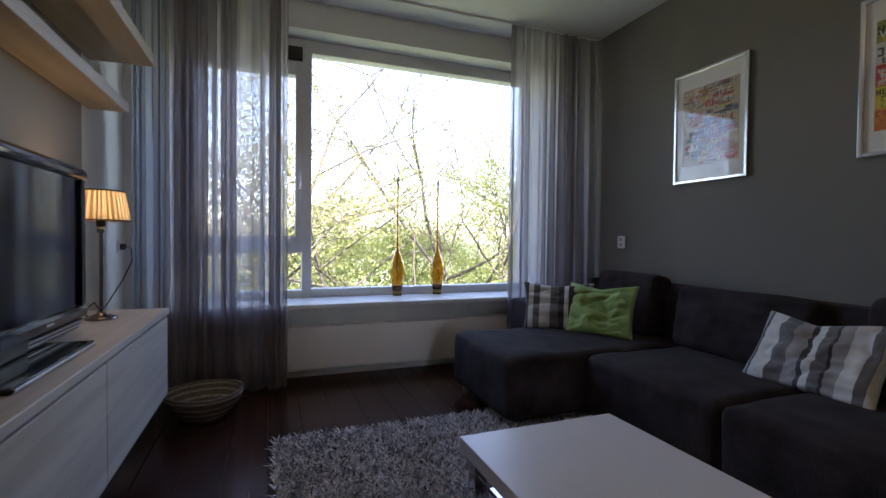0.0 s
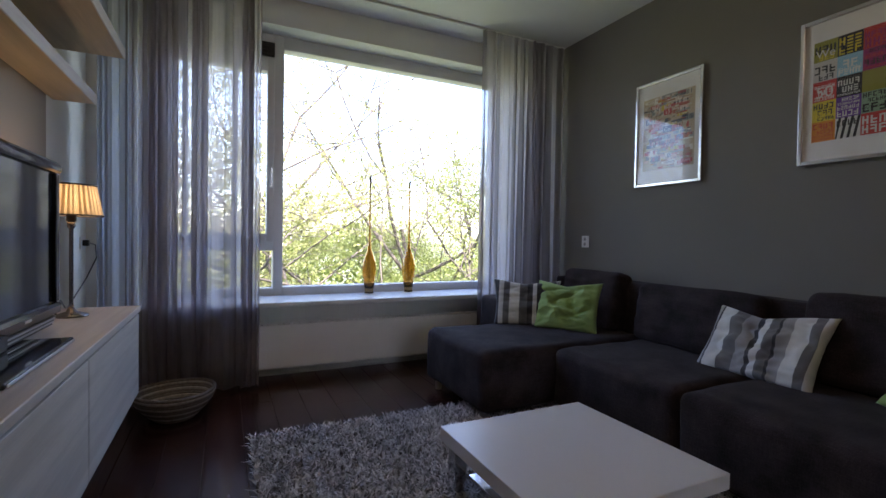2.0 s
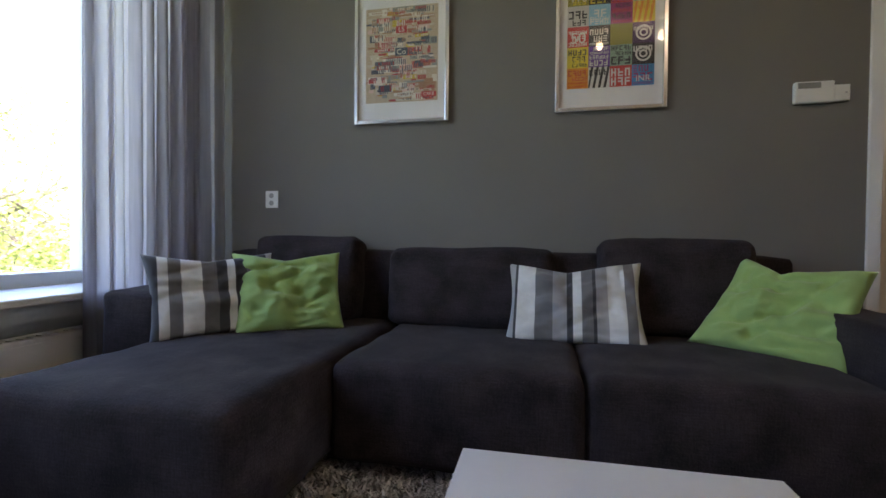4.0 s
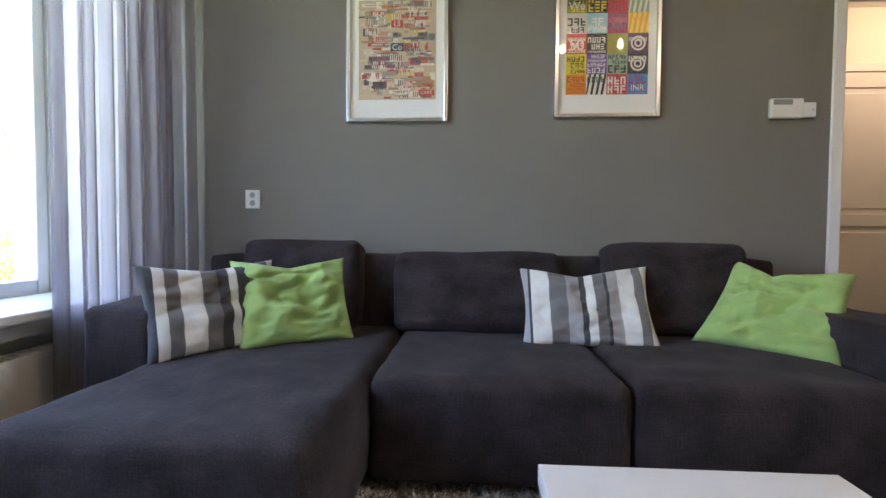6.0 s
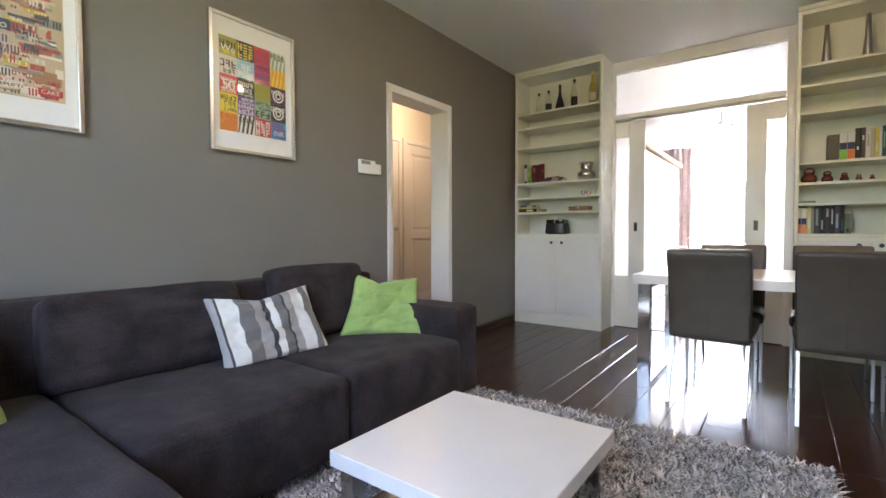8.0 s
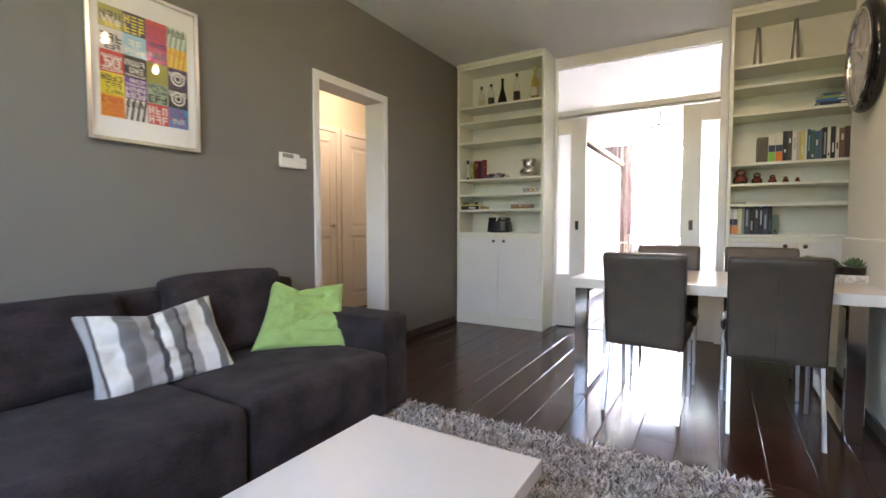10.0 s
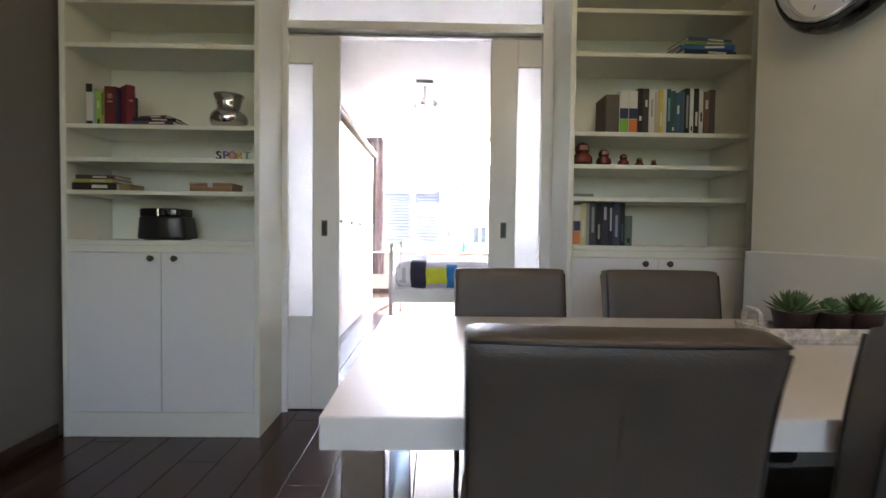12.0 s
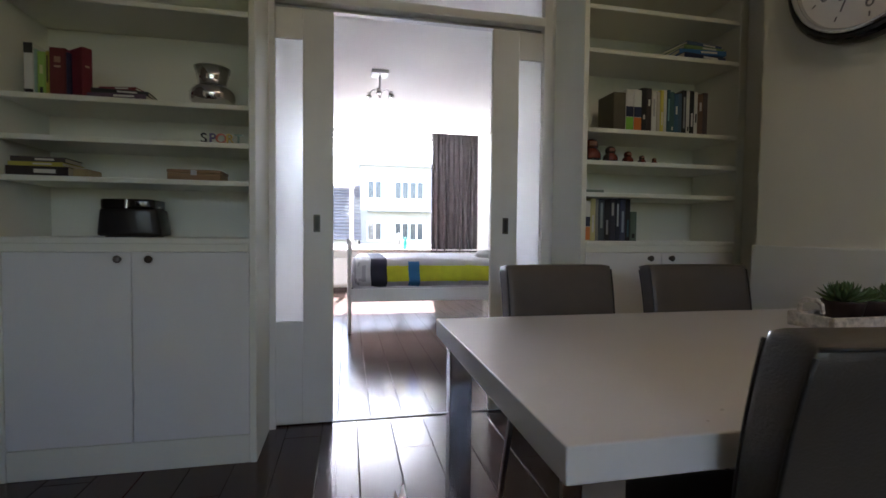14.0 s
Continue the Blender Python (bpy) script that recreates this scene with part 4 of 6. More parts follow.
# amber vases on the window board
def vase(x, y, h, seed):
    v = thing("vase", (x, y, 0.6125), "tall amber glass bottle vase with a very long neck", "vase", "vases on the window board")
    prof = [(0.0, 0.0), (0.036, 0.0), (0.04, 0.012), (0.038, 0.03), (0.05, 0.1), (0.063, 0.18), (0.064, 0.23), (0.055, 0.29), (0.038, 0.34), (0.02, 0.39), (0.012, 0.44), (0.008, 0.55), (0.0065, h - 0.1), (0.009, h)]
    inn = [(0.005, h), (0.004, h - 0.1), (0.005, 0.55), (0.008, 0.44), (0.015, 0.39), (0.033, 0.34), (0.05, 0.29), (0.059, 0.23), (0.058, 0.18), (0.044, 0.1), (0.03, 0.045), (0.0, 0.04)]
    part("body", lathe(prof + inn, 28), M_AMBER, v, "amber glass body", True)
    part("foot", lathe([(0, -0.0), (0.04, 0.0), (0.042, 0.008), (0.036, 0.014), (0, 0.014)], 24), M_CLEAR, v, "clear glass foot", True)
    tw = bmesh.new()
    rnd = random.Random(seed)
    for k in range(4):
        a = rnd.uniform(0, 6.28)
        tube([(0.003 * math.cos(a), 0.003 * math.sin(a), 0.06), (0.003 * math.cos(a), 0.003 * math.sin(a), h - 0.15), (0.01 * math.cos(a), 0.01 * math.sin(a), h + 0.02)], 0.0022, 5, tw)
    part("twig", tw, M_BARK, v, "dry twigs in the neck")


vase(0.832, 3.87, 1.03, 1)
vase(1.21, 3.88, 1.02, 2)

# ---- pictures, thermostat, socket on the grey wall ----
def picture(yc, z0, z1, w, label):
    p = thing("picture", (EX, yc, z0), label, "picture", "framed pictures")
    h = z1 - z0
    for a, b, c, d in ((-w / 2, -w / 2 + 0.022, 0, h), (w / 2 - 0.022, w / 2, 0, h)):
        part("frame_side", B(-0.03, -0.001, a, b, c, d, 0.004, 2), M_ALU, p)
    for c, d in ((0, 0.022), (h - 0.022, h)):
        part("frame_side", B(-0.0299, -0.001, -w / 2 + 0.022, w / 2 - 0.022, c, d, 0.004, 2), M_ALU, p)
    part("mat_board", B(-0.012, -0.004, -w / 2 + 0.02, w / 2 - 0.02, 0.02, h - 0.02), M_MATBOARD, p, "white mat")
    g = part("glass", B(-0.021, -0.019, -w / 2 + 0.021, w / 2 - 0.021, 0.021, h - 0.021), M_PANE, p)
    g.visible_shadow = False
    return p


def flat(bm, y0, y1, z0, z1, x, m):
    f = bm.faces.new([bm.verts.new((x, a, b)) for a, b in ((y1, z0), (y0, z0), (y0, z1), (y1, z1))])
    f.material_index = m
    return f


FACE = Matrix(((0, 0, -1, 0), (-1, 0, 0, 0), (0, 1, 0, 0), (0, 0, 0, 1)))     # letters that face -x
rnd = random.Random(11)
pic1 = picture(2.292, 1.539, 2.34, 0.57, "silver-framed collage of red, cream and brown packaging scraps")
pal = [paint(c) for c in ((0.55, 0.44, 0.3), (0.62, 0.55, 0.42), (0.45, 0.05, 0.05), (0.75, 0.7, 0.6), (0.08, 0.09, 0.12), (0.4, 0.22, 0.12), (0.6, 0.45, 0.05), (0.5, 0.1, 0.08), (0.28, 0.3, 0.27), (0.7, 0.5, 0.42))]
cm = bmesh.new()
PW, PB, PT = 0.218, 0.125, 0.675
flat(cm, -PW, PW, PB, PT, -0.0125, 0)
for k in range(230):
    w, h = rnd.choice((0.03, 0.05, 0.08, 0.12)), rnd.choice((0.012, 0.018, 0.025, 0.04))
    y, z = rnd.uniform(-PW, PW - w), rnd.uniform(PB, PT - h)
    flat(cm, y, y + w, z, z + h, -0.0127 - k * 0.00001, rnd.choice((0, 0, 1, 1, 2, 3, 3, 4, 5, 6, 7, 8, 9)))
    if h > 0.017 and w > 0.04:
        ink = rnd.choice((4, 2, 5, 3, 4))
        for j in range(int(w / 0.011) - 1):
            if rnd.random() < 0.75:
                flat(cm, y + 0.004 + j * 0.011, y + 0.010 + j * 0.011, z + 0.004, z + h - 0.004, -0.01505 - k * 0.000001, ink)
print1 = part("print", cm, pal, pic1, "collage of packaging scraps")
for body, y, z, size, c in (("ALL-PURPOSE", 0.1, 0.46, 0.022, (0.3, 0.06, 0.05)), ("Co", 0.0, 0.40, 0.045, (0.75, 0.7, 0.6)), ("UPLIFT", -0.03, 0.16, 0.022, (0.1, 0.1, 0.12)), ("CAKE", -0.165, 0.155, 0.026, (0.7, 0.68, 0.6)), ("LS", -0.0, 0.53, 0.04, (0.75, 0.7, 0.62))):
    if body in ("Co", "CAKE", "LS"):
        bb = bmesh.new()
        flat(bb, y - len(body) * size * 0.42, y + len(body) * size * 0.42, z - 0.008, z + size * 0.85, -0.0154, 0)
        part("scrap", bb, paint((0.06, 0.08, 0.12) if body == "Co" else (0.5, 0.05, 0.05)), pic1)
    text(pic1, "lettering", body, size, 0.0001, paint(c), Matrix.Translation((-0.0158, y, z)) @ FACE)

pic2 = picture(1.139, 1.556, 2.357, 0.565, "silver-framed poster of bright coloured lettered squares")
# each square: ground, first ink, second ink, pattern
GRID = (("or rd rd text", "wh bk bk band", "rd wh wh text", "bl mg mg text"), ("yl bk bl text", "pu wh wh text", "gn bk bk text", "bk wh wh ring"), ("rd wh wh text", "bk wh wh text", "ol ol wh none", "pk wh wh ring"), ("gy bk bk text", "cy wh wh text", "mg rd bk text", "yl or rd band"), ("ol bk yl text", "bk yl wh text", "rd bk mg text", "gn wh bk band"))
CC = {"or": (0.75, 0.28, 0.03), "bk": (0.03, 0.03, 0.035), "rd": (0.6, 0.06, 0.05), "bl": (0.05, 0.28, 0.6), "pu": (0.17, 0.07, 0.35), "gn": (0.28, 0.42, 0.3), "wh": (0.75, 0.74, 0.7),
      "ol": (0.33, 0.31, 0.05), "pk": (0.07, 0.03, 0.1), "gy": (0.6, 0.58, 0.55), "cy": (0.3, 0.55, 0.68), "mg": (0.35, 0.03, 0.18), "yl": (0.75, 0.6, 0.05), "pi": (0.75, 0.5, 0.55)}
keys = list(CC)
cm = bmesh.new()
s = 0.11
for r, row in enumerate(GRID):
    for c, spec in enumerate(row):
        k, i1, i2, style = spec.split()
        ink, ink2 = keys.index(i1), keys.index(i2)
        y1 = 2 * s - c * s
        z0 = 0.125 + r * s
        flat(cm, y1 - s, y1, z0, z0 + s, -0.0125, keys.index(k))
        if style == "band":       # slanted bands
            for j in range(4):
                o = j * 0.028 - 0.006
                vs = [cm.verts.new((-0.0127, y1 - min(s, max(0, p)), z0 + q)) for p, q in ((o, 0.0), (o + 0.013, 0.0), (o + 0.033, s), (o + 0.02, s))]
                cm.faces.new(vs).material_index = ink
        elif style == "ring":     # two rings
            for j in range(40):
                a0, a1 = j * 0.314, (j + 1) * 0.314
                vs = [cm.verts.new((-0.0128, y1 - s / 2 + r_ * math.cos(a_), z0 + s / 2 + r_ * math.sin(a_))) for r_, a_ in (((0.03, a0), (0.03, a1), (0.04, a1), (0.04, a0)) if j < 20 else ((0.012, a0), (0.012, a1), (0.021, a1), (0.021, a0)))]
                cm.faces.new(vs[::-1]).material_index = ink
        # rows of unreadable letter strokes in several sizes
        zz = z0 + (0.006 if style == 'text' else s * 0.6)
        while zz < z0 + s - 0.02:
            hh = rnd.choice((0.012, 0.02, 0.03, 0.042))
            hh = min(hh, z0 + s - 0.005 - zz)
            yy, cw = y1 - 0.006 - rnd.choice((0, 0, 0.02)), hh * 0.62
            col_ = rnd.choice((ink, ink, ink2))
            st = hh * 0.2
            while yy - cw > y1 - s + 0.004:
                for a_, b_, c_, d_ in rnd.sample(((0, st, 0, hh), (cw - st, cw, 0, hh), (0, cw, 0, st), (0, cw, hh - st, hh), (0, cw, hh / 2 - st / 2, hh / 2 + st / 2)), 3):
                    flat(cm, yy - b_, yy - a_, zz + c_, zz + d_, -0.0130, col_)
                yy -= cw + st
            zz += hh + 0.006
part("print", cm, [paint(CC[k]) for k in keys], pic2, "grid of bright lettered squares")
for body, c, r, size, col in (("50", 0, 2, 0.085, "wh"), ("We", 0, 4, 0.06, "wh"), ("INR", 3, 0, 0.045, "wh"), ("DUDU", 1, 3, 0.035, "wh"), ("SUR", 0, 1, 0.045, "yl"), ("OUTDOOR", 2, 1, 0.02, "bk")):
    text(pic2, "lettering", body, size, 0.0001, paint(CC[col]), Matrix.Translation((-0.0132, 2 * s - (c + 0.5) * s, 0.125 + (r + 0.2) * s)) @ FACE)

th = thing("thermostat", (EX - 0.001, 0.19, 1.543), "white wall thermostat with a small display", "thermostat")
part("body", B(-0.03, 0, -0.08, 0.09, 0, 0.105, 0.008, 3), M_PLAST, th)
part("display", B(-0.0315, -0.029, -0.02, 0.078, 0.07, 0.098, 0.001), mat("grey_display", (0.3, 0.31, 0.3), 0.2), th, "grey display strip")
part("side_module", B(-0.022, 0, -0.148, -0.081, 0.006, 0.085, 0.005, 2), M_PLAST, th)
part("button", B(-0.024, -0.0221, -0.135, -0.125, 0.04, 0.05, 0.001), M_STEEL, th)

ws = thing("wall_socket", (EX - 0.001, 3.13, 1.052), "white double wall socket on the grey wall", "socket")
part("plate", B(-0.011, 0, -0.043, 0.043, 0.0, 0.106, 0.004, 2), M_PLAST, ws)
for z in (0.03, 0.076):
    bm = lathe([(0.014, 0.0), (0.016, 0.002), (0.0, 0.002)], 18)
    bmesh.ops.rotate(bm, verts=bm.verts[:], matrix=Matrix.Rotation(radians(-90), 3, "Y"))
    bmesh.ops.translate(bm, verts=bm.verts[:], vec=(-0.0112, 0, z))
    part("outlet", bm, paint((0.35, 0.35, 0.34)), ws)

# ---- dining corner ----
dt = thing("dining_table", (0.024, -1.095, 0), "white dining table with a thick top on chrome frames", "dining table")
part("tabletop", B(-0.815, 0.815, -0.505, 0.505, 0.722, 0.783, 0.003, 2), M_TABLEW, dt)
for x in (-0.66, 0.74):
    fb = bmesh.new()
    box(fb, x - 0.04, x + 0.04, -0.485, -0.425, 0.0, 0.72, 0.003)
    box(fb, x - 0.04, x + 0.04, 0.425, 0.485, 0.0, 0.72, 0.003)
    box(fb, x - 0.038, x + 0.038, -0.425, 0.425, 0.001, 0.03, 0.003)
    box(fb, x - 0.038, x + 0.038, -0.425, 0.425, 0.69, 0.719, 0.003)
    part("leg_frame", fb, M_CHROME, dt, "square chrome loop frame")


def dining_chair():
    """Origin under the seat's middle; the back at local -y, the seat towards +y."""
    ch = thing("dining_chair", (0, 0, 0), "taupe leather dining chair on square steel legs", "chair", "dining chairs")
    w = 0.44
    bm = soft_box(-w / 2, w / 2, -0.035, 0.035, 0.40, 0.97, 0.012, 0.004, 10, 3, 0.002)

    def lean(z, x=0.0):
        f = max(0, (z - 0.46) / 0.5)
        return -0.225 - 0.075 * f * f + 0.012 * (x / w * 2) ** 2 * f

    for v in bm.verts:
        f = max(0, (v.co.z - 0.46) / 0.5)
        v.co.y = v.co.y * (1 + 0.2 * f) + lean(v.co.z, v.co.x)
        if v.co.z > 0.9:      # the top slopes down towards the back
            v.co.z -= 0.22 * max(0, lean(v.co.z, v.co.x) - v.co.y)
        v.co.x *= 1 + 0.03 * f
    back = part("backrest", bm, M_LEATHER, ch, "", True)
    part("seam", tube([(0.0, lean(z) - 0.036 * (1 + 0.4 * max(0, z - 0.46)), z) for z in (0.44, 0.55, 0.65, 0.75, 0.85)], 0.0014, 5), M_DARKLEATHER, back)
    for sx in (-1, 1):
        for sy in (-1, 1):
            pts = []
            for k in range(10):
                z = 0.415 + k * 0.0598
                f = max(0, (z - 0.46) / 0.5)
                zz = z - (0.009 if sy < 0 and k == 9 else 0.0)
                pts.append((sx * (w / 2 - 0.003) * (1 + 0.03 * f), lean(z, w / 2) + sy * 0.032 * (1 + 0.2 * f), zz))
            part("piping", tube(pts, 0.0036, 6), M_DARKLEATHER, back, "", True)
    part("piping", tube([(x, lean(0.955, x) - 0.04, 0.956) for x in (-0.222, -0.15, -0.07, 0, 0.07, 0.15, 0.222)], 0.0036, 6), M_DARKLEATHER, back, "", True)
    part("seat", soft_box(-w / 2, w / 2, -0.2, 0.24, 0.415, 0.5, 0.03, 0.012, 9, 5, 0.003), M_DARKLEATHER, ch, "dark leather seat", True)
    fr = bmesh.new()
    box(fr, -w / 2 + 0.01, w / 2 - 0.01, -0.2, 0.22, 0.395, 0.416, 0.003)
    part("seat_frame", fr, M_STEEL, ch)
    for xs in (-1, 1):
        for ys in (-0.215, 0.2):
            lg = B(xs * (w / 2 - 0.014) - 0.01, xs * (w / 2 - 0.014) + 0.01, ys - 0.01, ys + 0.01, 0, 0.42, 0.002)
            for v in lg.verts:
                v.co.y += (0.42 - v.co.z) * (-0.3 if ys < 0 else 0.02)
            part("leg", lg, M_STEEL, ch)
    return ch


ch = dining_chair()
ch.matrix_basis = pose(0.35, -0.745, 0, 0, 0, 177)
copy_thing(ch, pose(-0.285, -0.765, 0, 0, 0, 180))
copy_thing(ch, pose(0.325, -1.41, 0, 0, 0, 1))
copy_thing(ch, pose(-0.275, -1.39, 0, 0, 0, -3))

# tray with succulents
ty = thing("tray", (-0.59, -1.235, 0.784), "distressed white wooden tray with plants on the table", "tray")
part("bottom", B(-0.205, 0.215, -0.08, 0.08, 0, 0.012, 0.002), M_WASHED, ty)
for y in (-0.075, 0.075):
    part("side", B(-0.205, 0.215, y - 0.007, y + 0.007, 0.0121, 0.048, 0.003), M_WASHED, ty)
for x in (-0.2, 0.21):
    bm = B(x - 0.007, x + 0.007, -0.068, 0.068, 0.0121, 0.048, 0.003)
    tube([(x, -0.04, 0.055), (x, -0.036, 0.085), (x, -0.02, 0.096), (x, 0.02, 0.096), (x, 0.036, 0.085), (x, 0.04, 0.055)], 0.008, 6, bm)
    part("end", bm, M_WASHED, ty)


def succulent(at, r, h, leaves, kind, seed, label):
    p = thing("succulent", at, label, "plant", "plants in the tray")
    part("pot", lathe([(0, 0), (0.045, 0), (0.06, 0.075), (0.063, 0.08), (0.056, 0.08), (0.052, 0.065), (0, 0.065)], 20), M_POT, p, "small dark pot", True)
    rnd = random.Random(seed)
    for k in range(leaves):
        a = k * 2.39996
        f = k / leaves
        L = r * (1.0 - 0.45 * f)
        up = 0.25 + 1.05 * f
        pts, wide = [], (0.011 if kind == "spiky" else 0.018) * (1 - 0.3 * f)
        bm = bmesh.new()
        rows = []
        for q, wq in ((0, 0.5), (0.35, 1.0), (0.7, 0.8), (1.0, 0.05)):
            rr, zz = 0.008 + L * q * math.cos(up * (0.7 + 0.4 * q)), 0.07 + 0.03 * f + L * q * math.sin(up * (0.7 + 0.4 * q))
            c = Vector((rr * math.cos(a), rr * math.sin(a), zz))
            s_ = Vector((-math.sin(a), math.cos(a), 0)) * wide * wq
            n_ = Vector((-math.cos(a) * 0.5, -math.sin(a) * 0.5, 0.85)) * 0.005 * wq
            rows.append([bm.verts.new(c + s_), bm.verts.new(c - n_), bm.verts.new(c - s_), bm.verts.new(c + n_)])
        for x_, y_ in zip(rows, rows[1:]):
            for i in range(4):
                bm.faces.new((x_[i], x_[(i + 1) % 4], y_[(i + 1) % 4], y_[i]))
        part("leaf", bm, M_LEAF, p, "", True)


succulent((-0.515, -1.235, 0.7965), 0.088, 0.1, 40, "spiky", 1, "spiky green rosette succulent in a small dark pot")
succulent((-0.635, -1.235, 0.7965), 0.045, 0.08, 22, "round", 2, "small dark green succulent in a dark pot")
succulent((-0.735, -1.235, 0.7965), 0.075, 0.13, 26, "round", 3, "leafy green succulent in a dark pot")

# wall clock
ck = thing("wall_clock", (-0.81, -1.365, 2.178), "large round wall clock with a dark rim and steel bezel", "clock")


def turned_x(profile, n=48):
    bm = lathe(profile, n)
    bmesh.ops.rotate(bm, verts=bm.verts[:], matrix=Matrix.Rotation(radians(90), 3, "Y"))
    return bm


part("case", turned_x([(0, 0.001), (0.3, 0.001), (0.325, 0.008), (0.338, 0.03), (0.336, 0.055), (0.32, 0.074), (0.3, 0.08), (0.3, 0.05), (0, 0.05)]), M_PIANO, ck, "black outer rim", True)
part("bezel", turned_x([(0.3, 0.07), (0.297, 0.085), (0.286, 0.088), (0.279, 0.07), (0.279, 0.052), (0.3, 0.052)]), M_CHROME, ck, "polished steel bezel", True)
part("dial", turned_x([(0, 0.0555), (0.279, 0.0555), (0.279, 0.0535), (0, 0.0535)]), M_MATBOARD, ck, "white dial")
EASTF = Matrix(((0, 0, 1, 0), (1, 0, 0, 0), (0, 1, 0, 0), (0, 0, 0, 1)))
for h in range(1, 13):
    a = radians(30 * h)
    text(ck, "numeral", str(h), 0.075, 0.0005, paint((0.12, 0.12, 0.13)), Matrix.Translation((0.0565, 0.195 * math.sin(a), 0.195 * math.cos(a) - 0.025)) @ EASTF)
for m_ in range(60):
    if m_ % 5:
        continue
    a = radians(6 * m_)
    bm = B(0.0556, 0.0566, -0.003, 0.003, 0.238, 0.256)
    bmesh.ops.rotate(bm, verts=bm.verts[:], cent=(0, 0, 0), matrix=Matrix.Rotation(-a, 3, "X"))
    part("tick", bm, paint((0.12, 0.12, 0.13)), ck)
for L, wd_, ang_, nm in ((0.13, 0.007, 300, "hour_hand"), (0.2, 0.005, 62, "minute_hand")):
    bm = B(0.0575, 0.059, -wd_, wd_, -0.03, L, 0.0005)
    bmesh.ops.rotate(bm, verts=bm.verts[:], cent=(0, 0, 0), matrix=Matrix.Rotation(-radians(ang_), 3, "X"))
    part(nm.replace("_hand", "_pointer"), bm, M_BLACK, ck)
g = part("glass", turned_x([(0, 0.0655), (0.279, 0.0655), (0.279, 0.0635), (0, 0.0635)]), M_PANE, ck)
g.visible_shadow = False

# ---- what stands on the bookcase shelves ----
def book(at, w, d, h, color, label, group="", lying=False, bands=()):
    """A book: cover, page block; its spine towards +y. Lying ones are turned flat."""
    b = thing("book", at, label if len(label.split()) > 3 else label + " standing on the shelf", "book", group)
    cv = bmesh.new()
    box(cv, -w / 2, -w / 2 + 0.003, -d, 0, 0, h, 0.0008)
    box(cv, w / 2 - 0.003, w / 2, -d, 0, 0, h, 0.0008)
    box(cv, -w / 2 + 0.003, w / 2 - 0.003, -0.003, 0.001, 0, h, 0.0008)
    part("cover", cv, paint(color), b)
    part("pages", B(-w / 2 + 0.0032, w / 2 - 0.0032, -d + 0.005, -0.0035, 0.003, h - 0.003), paint((0.7, 0.66, 0.56), 0.9), b, "cream page block")
    for z0, z1, c in bands:
        hw = w / 2 - 0.001 if z0 < 0.03 or abs(z0 - 0.36) < 0.001 or z1 > 0.95 else w * 0.2
        part("spine_band", B(-hw, hw, 0.0012, 0.002, z0 * h, z1 * h), paint(c), b)
    if lying:
        b.matrix_basis = pose(*at, 0, 90, lying if lying is not True else 0) @ pose(0, 0, 0)
    return b


def upright(x, z, items, group, y=-2.3):
    for w, h, color, label, bands in items:
        book((x - w / 2, y, z), w, 0.16, h, color, label, group, False, bands)
        x -= w + 0.0015


WHT, BLK, NVY, TEAL = (0.68, 0.67, 0.62), (0.018, 0.018, 0.022), (0.025, 0.035, 0.09), (0.03, 0.09, 0.11)
GRN, ORG, YEL, OLV, RED = (0.2, 0.5, 0.06), (0.7, 0.2, 0.04), (0.65, 0.55, 0.1), (0.22, 0.2, 0.08), (0.35, 0.03, 0.05)
TRI = lambda c: ((0.02, 0.35, c), (0.36, 0.6, NVY))
Z5 = 1.6685
upright(-0.285, Z5, [
    (0.075, 0.215, (0.1, 0.085, 0.06), "olive box file standing on the shelf", ()), (0.048, 0.235, WHT, "white book with green and navy bands", TRI(GRN)), (0.048, 0.235, WHT, "white book with orange and navy bands", TRI(ORG)),
    (0.03, 0.25, BLK, "black book", ((0.3, 0.4, WHT),)), (0.03, 0.25, (0.06, 0.05, 0.05), "dark book", ((0.6, 0.75, WHT),)), (0.03, 0.24, WHT, "white book", ((0.4, 0.8, (0.4, 0.4, 0.4)),)), (0.022, 0.235, (0.5, 0.46, 0.38), "beige book", ()),
    (0.022, 0.245, YEL, "yellow book", ((0.2, 0.5, (0.75, 0.7, 0.5)),)), (0.018, 0.25, WHT, "white book", ()), (0.022, 0.25, TEAL, "teal book", ((0.3, 0.8, (0.2, 0.4, 0.4)),)), (0.024, 0.24, (0.05, 0.12, 0.12), "green-blue book", ((0.1, 0.18, WHT),)),
    (0.026, 0.23, (0.05, 0.12, 0.2), "blue book", ((0.5, 0.7, WHT),)), (0.02, 0.235, (0.07, 0.12, 0.18), "blue-grey book", ()), (0.028, 0.255, BLK, "black book", ((0.15, 0.85, (0.3, 0.3, 0.3)),)), (0.02, 0.25, WHT, "white book", ((0.1, 0.2, BLK),)),
    (0.028, 0.255, BLK, "black book", ((0.2, 0.5, WHT),)), (0.022, 0.25, WHT, "white book", ((0.3, 0.5, BLK),)), (0.034, 0.24, (0.16, 0.09, 0.06), "brown book", ((0.6, 0.8, (0.6, 0.55, 0.5)),)), (0.03, 0.25, (0.08, 0.06, 0.06), "dark brown book", ())], "books on the shelf")
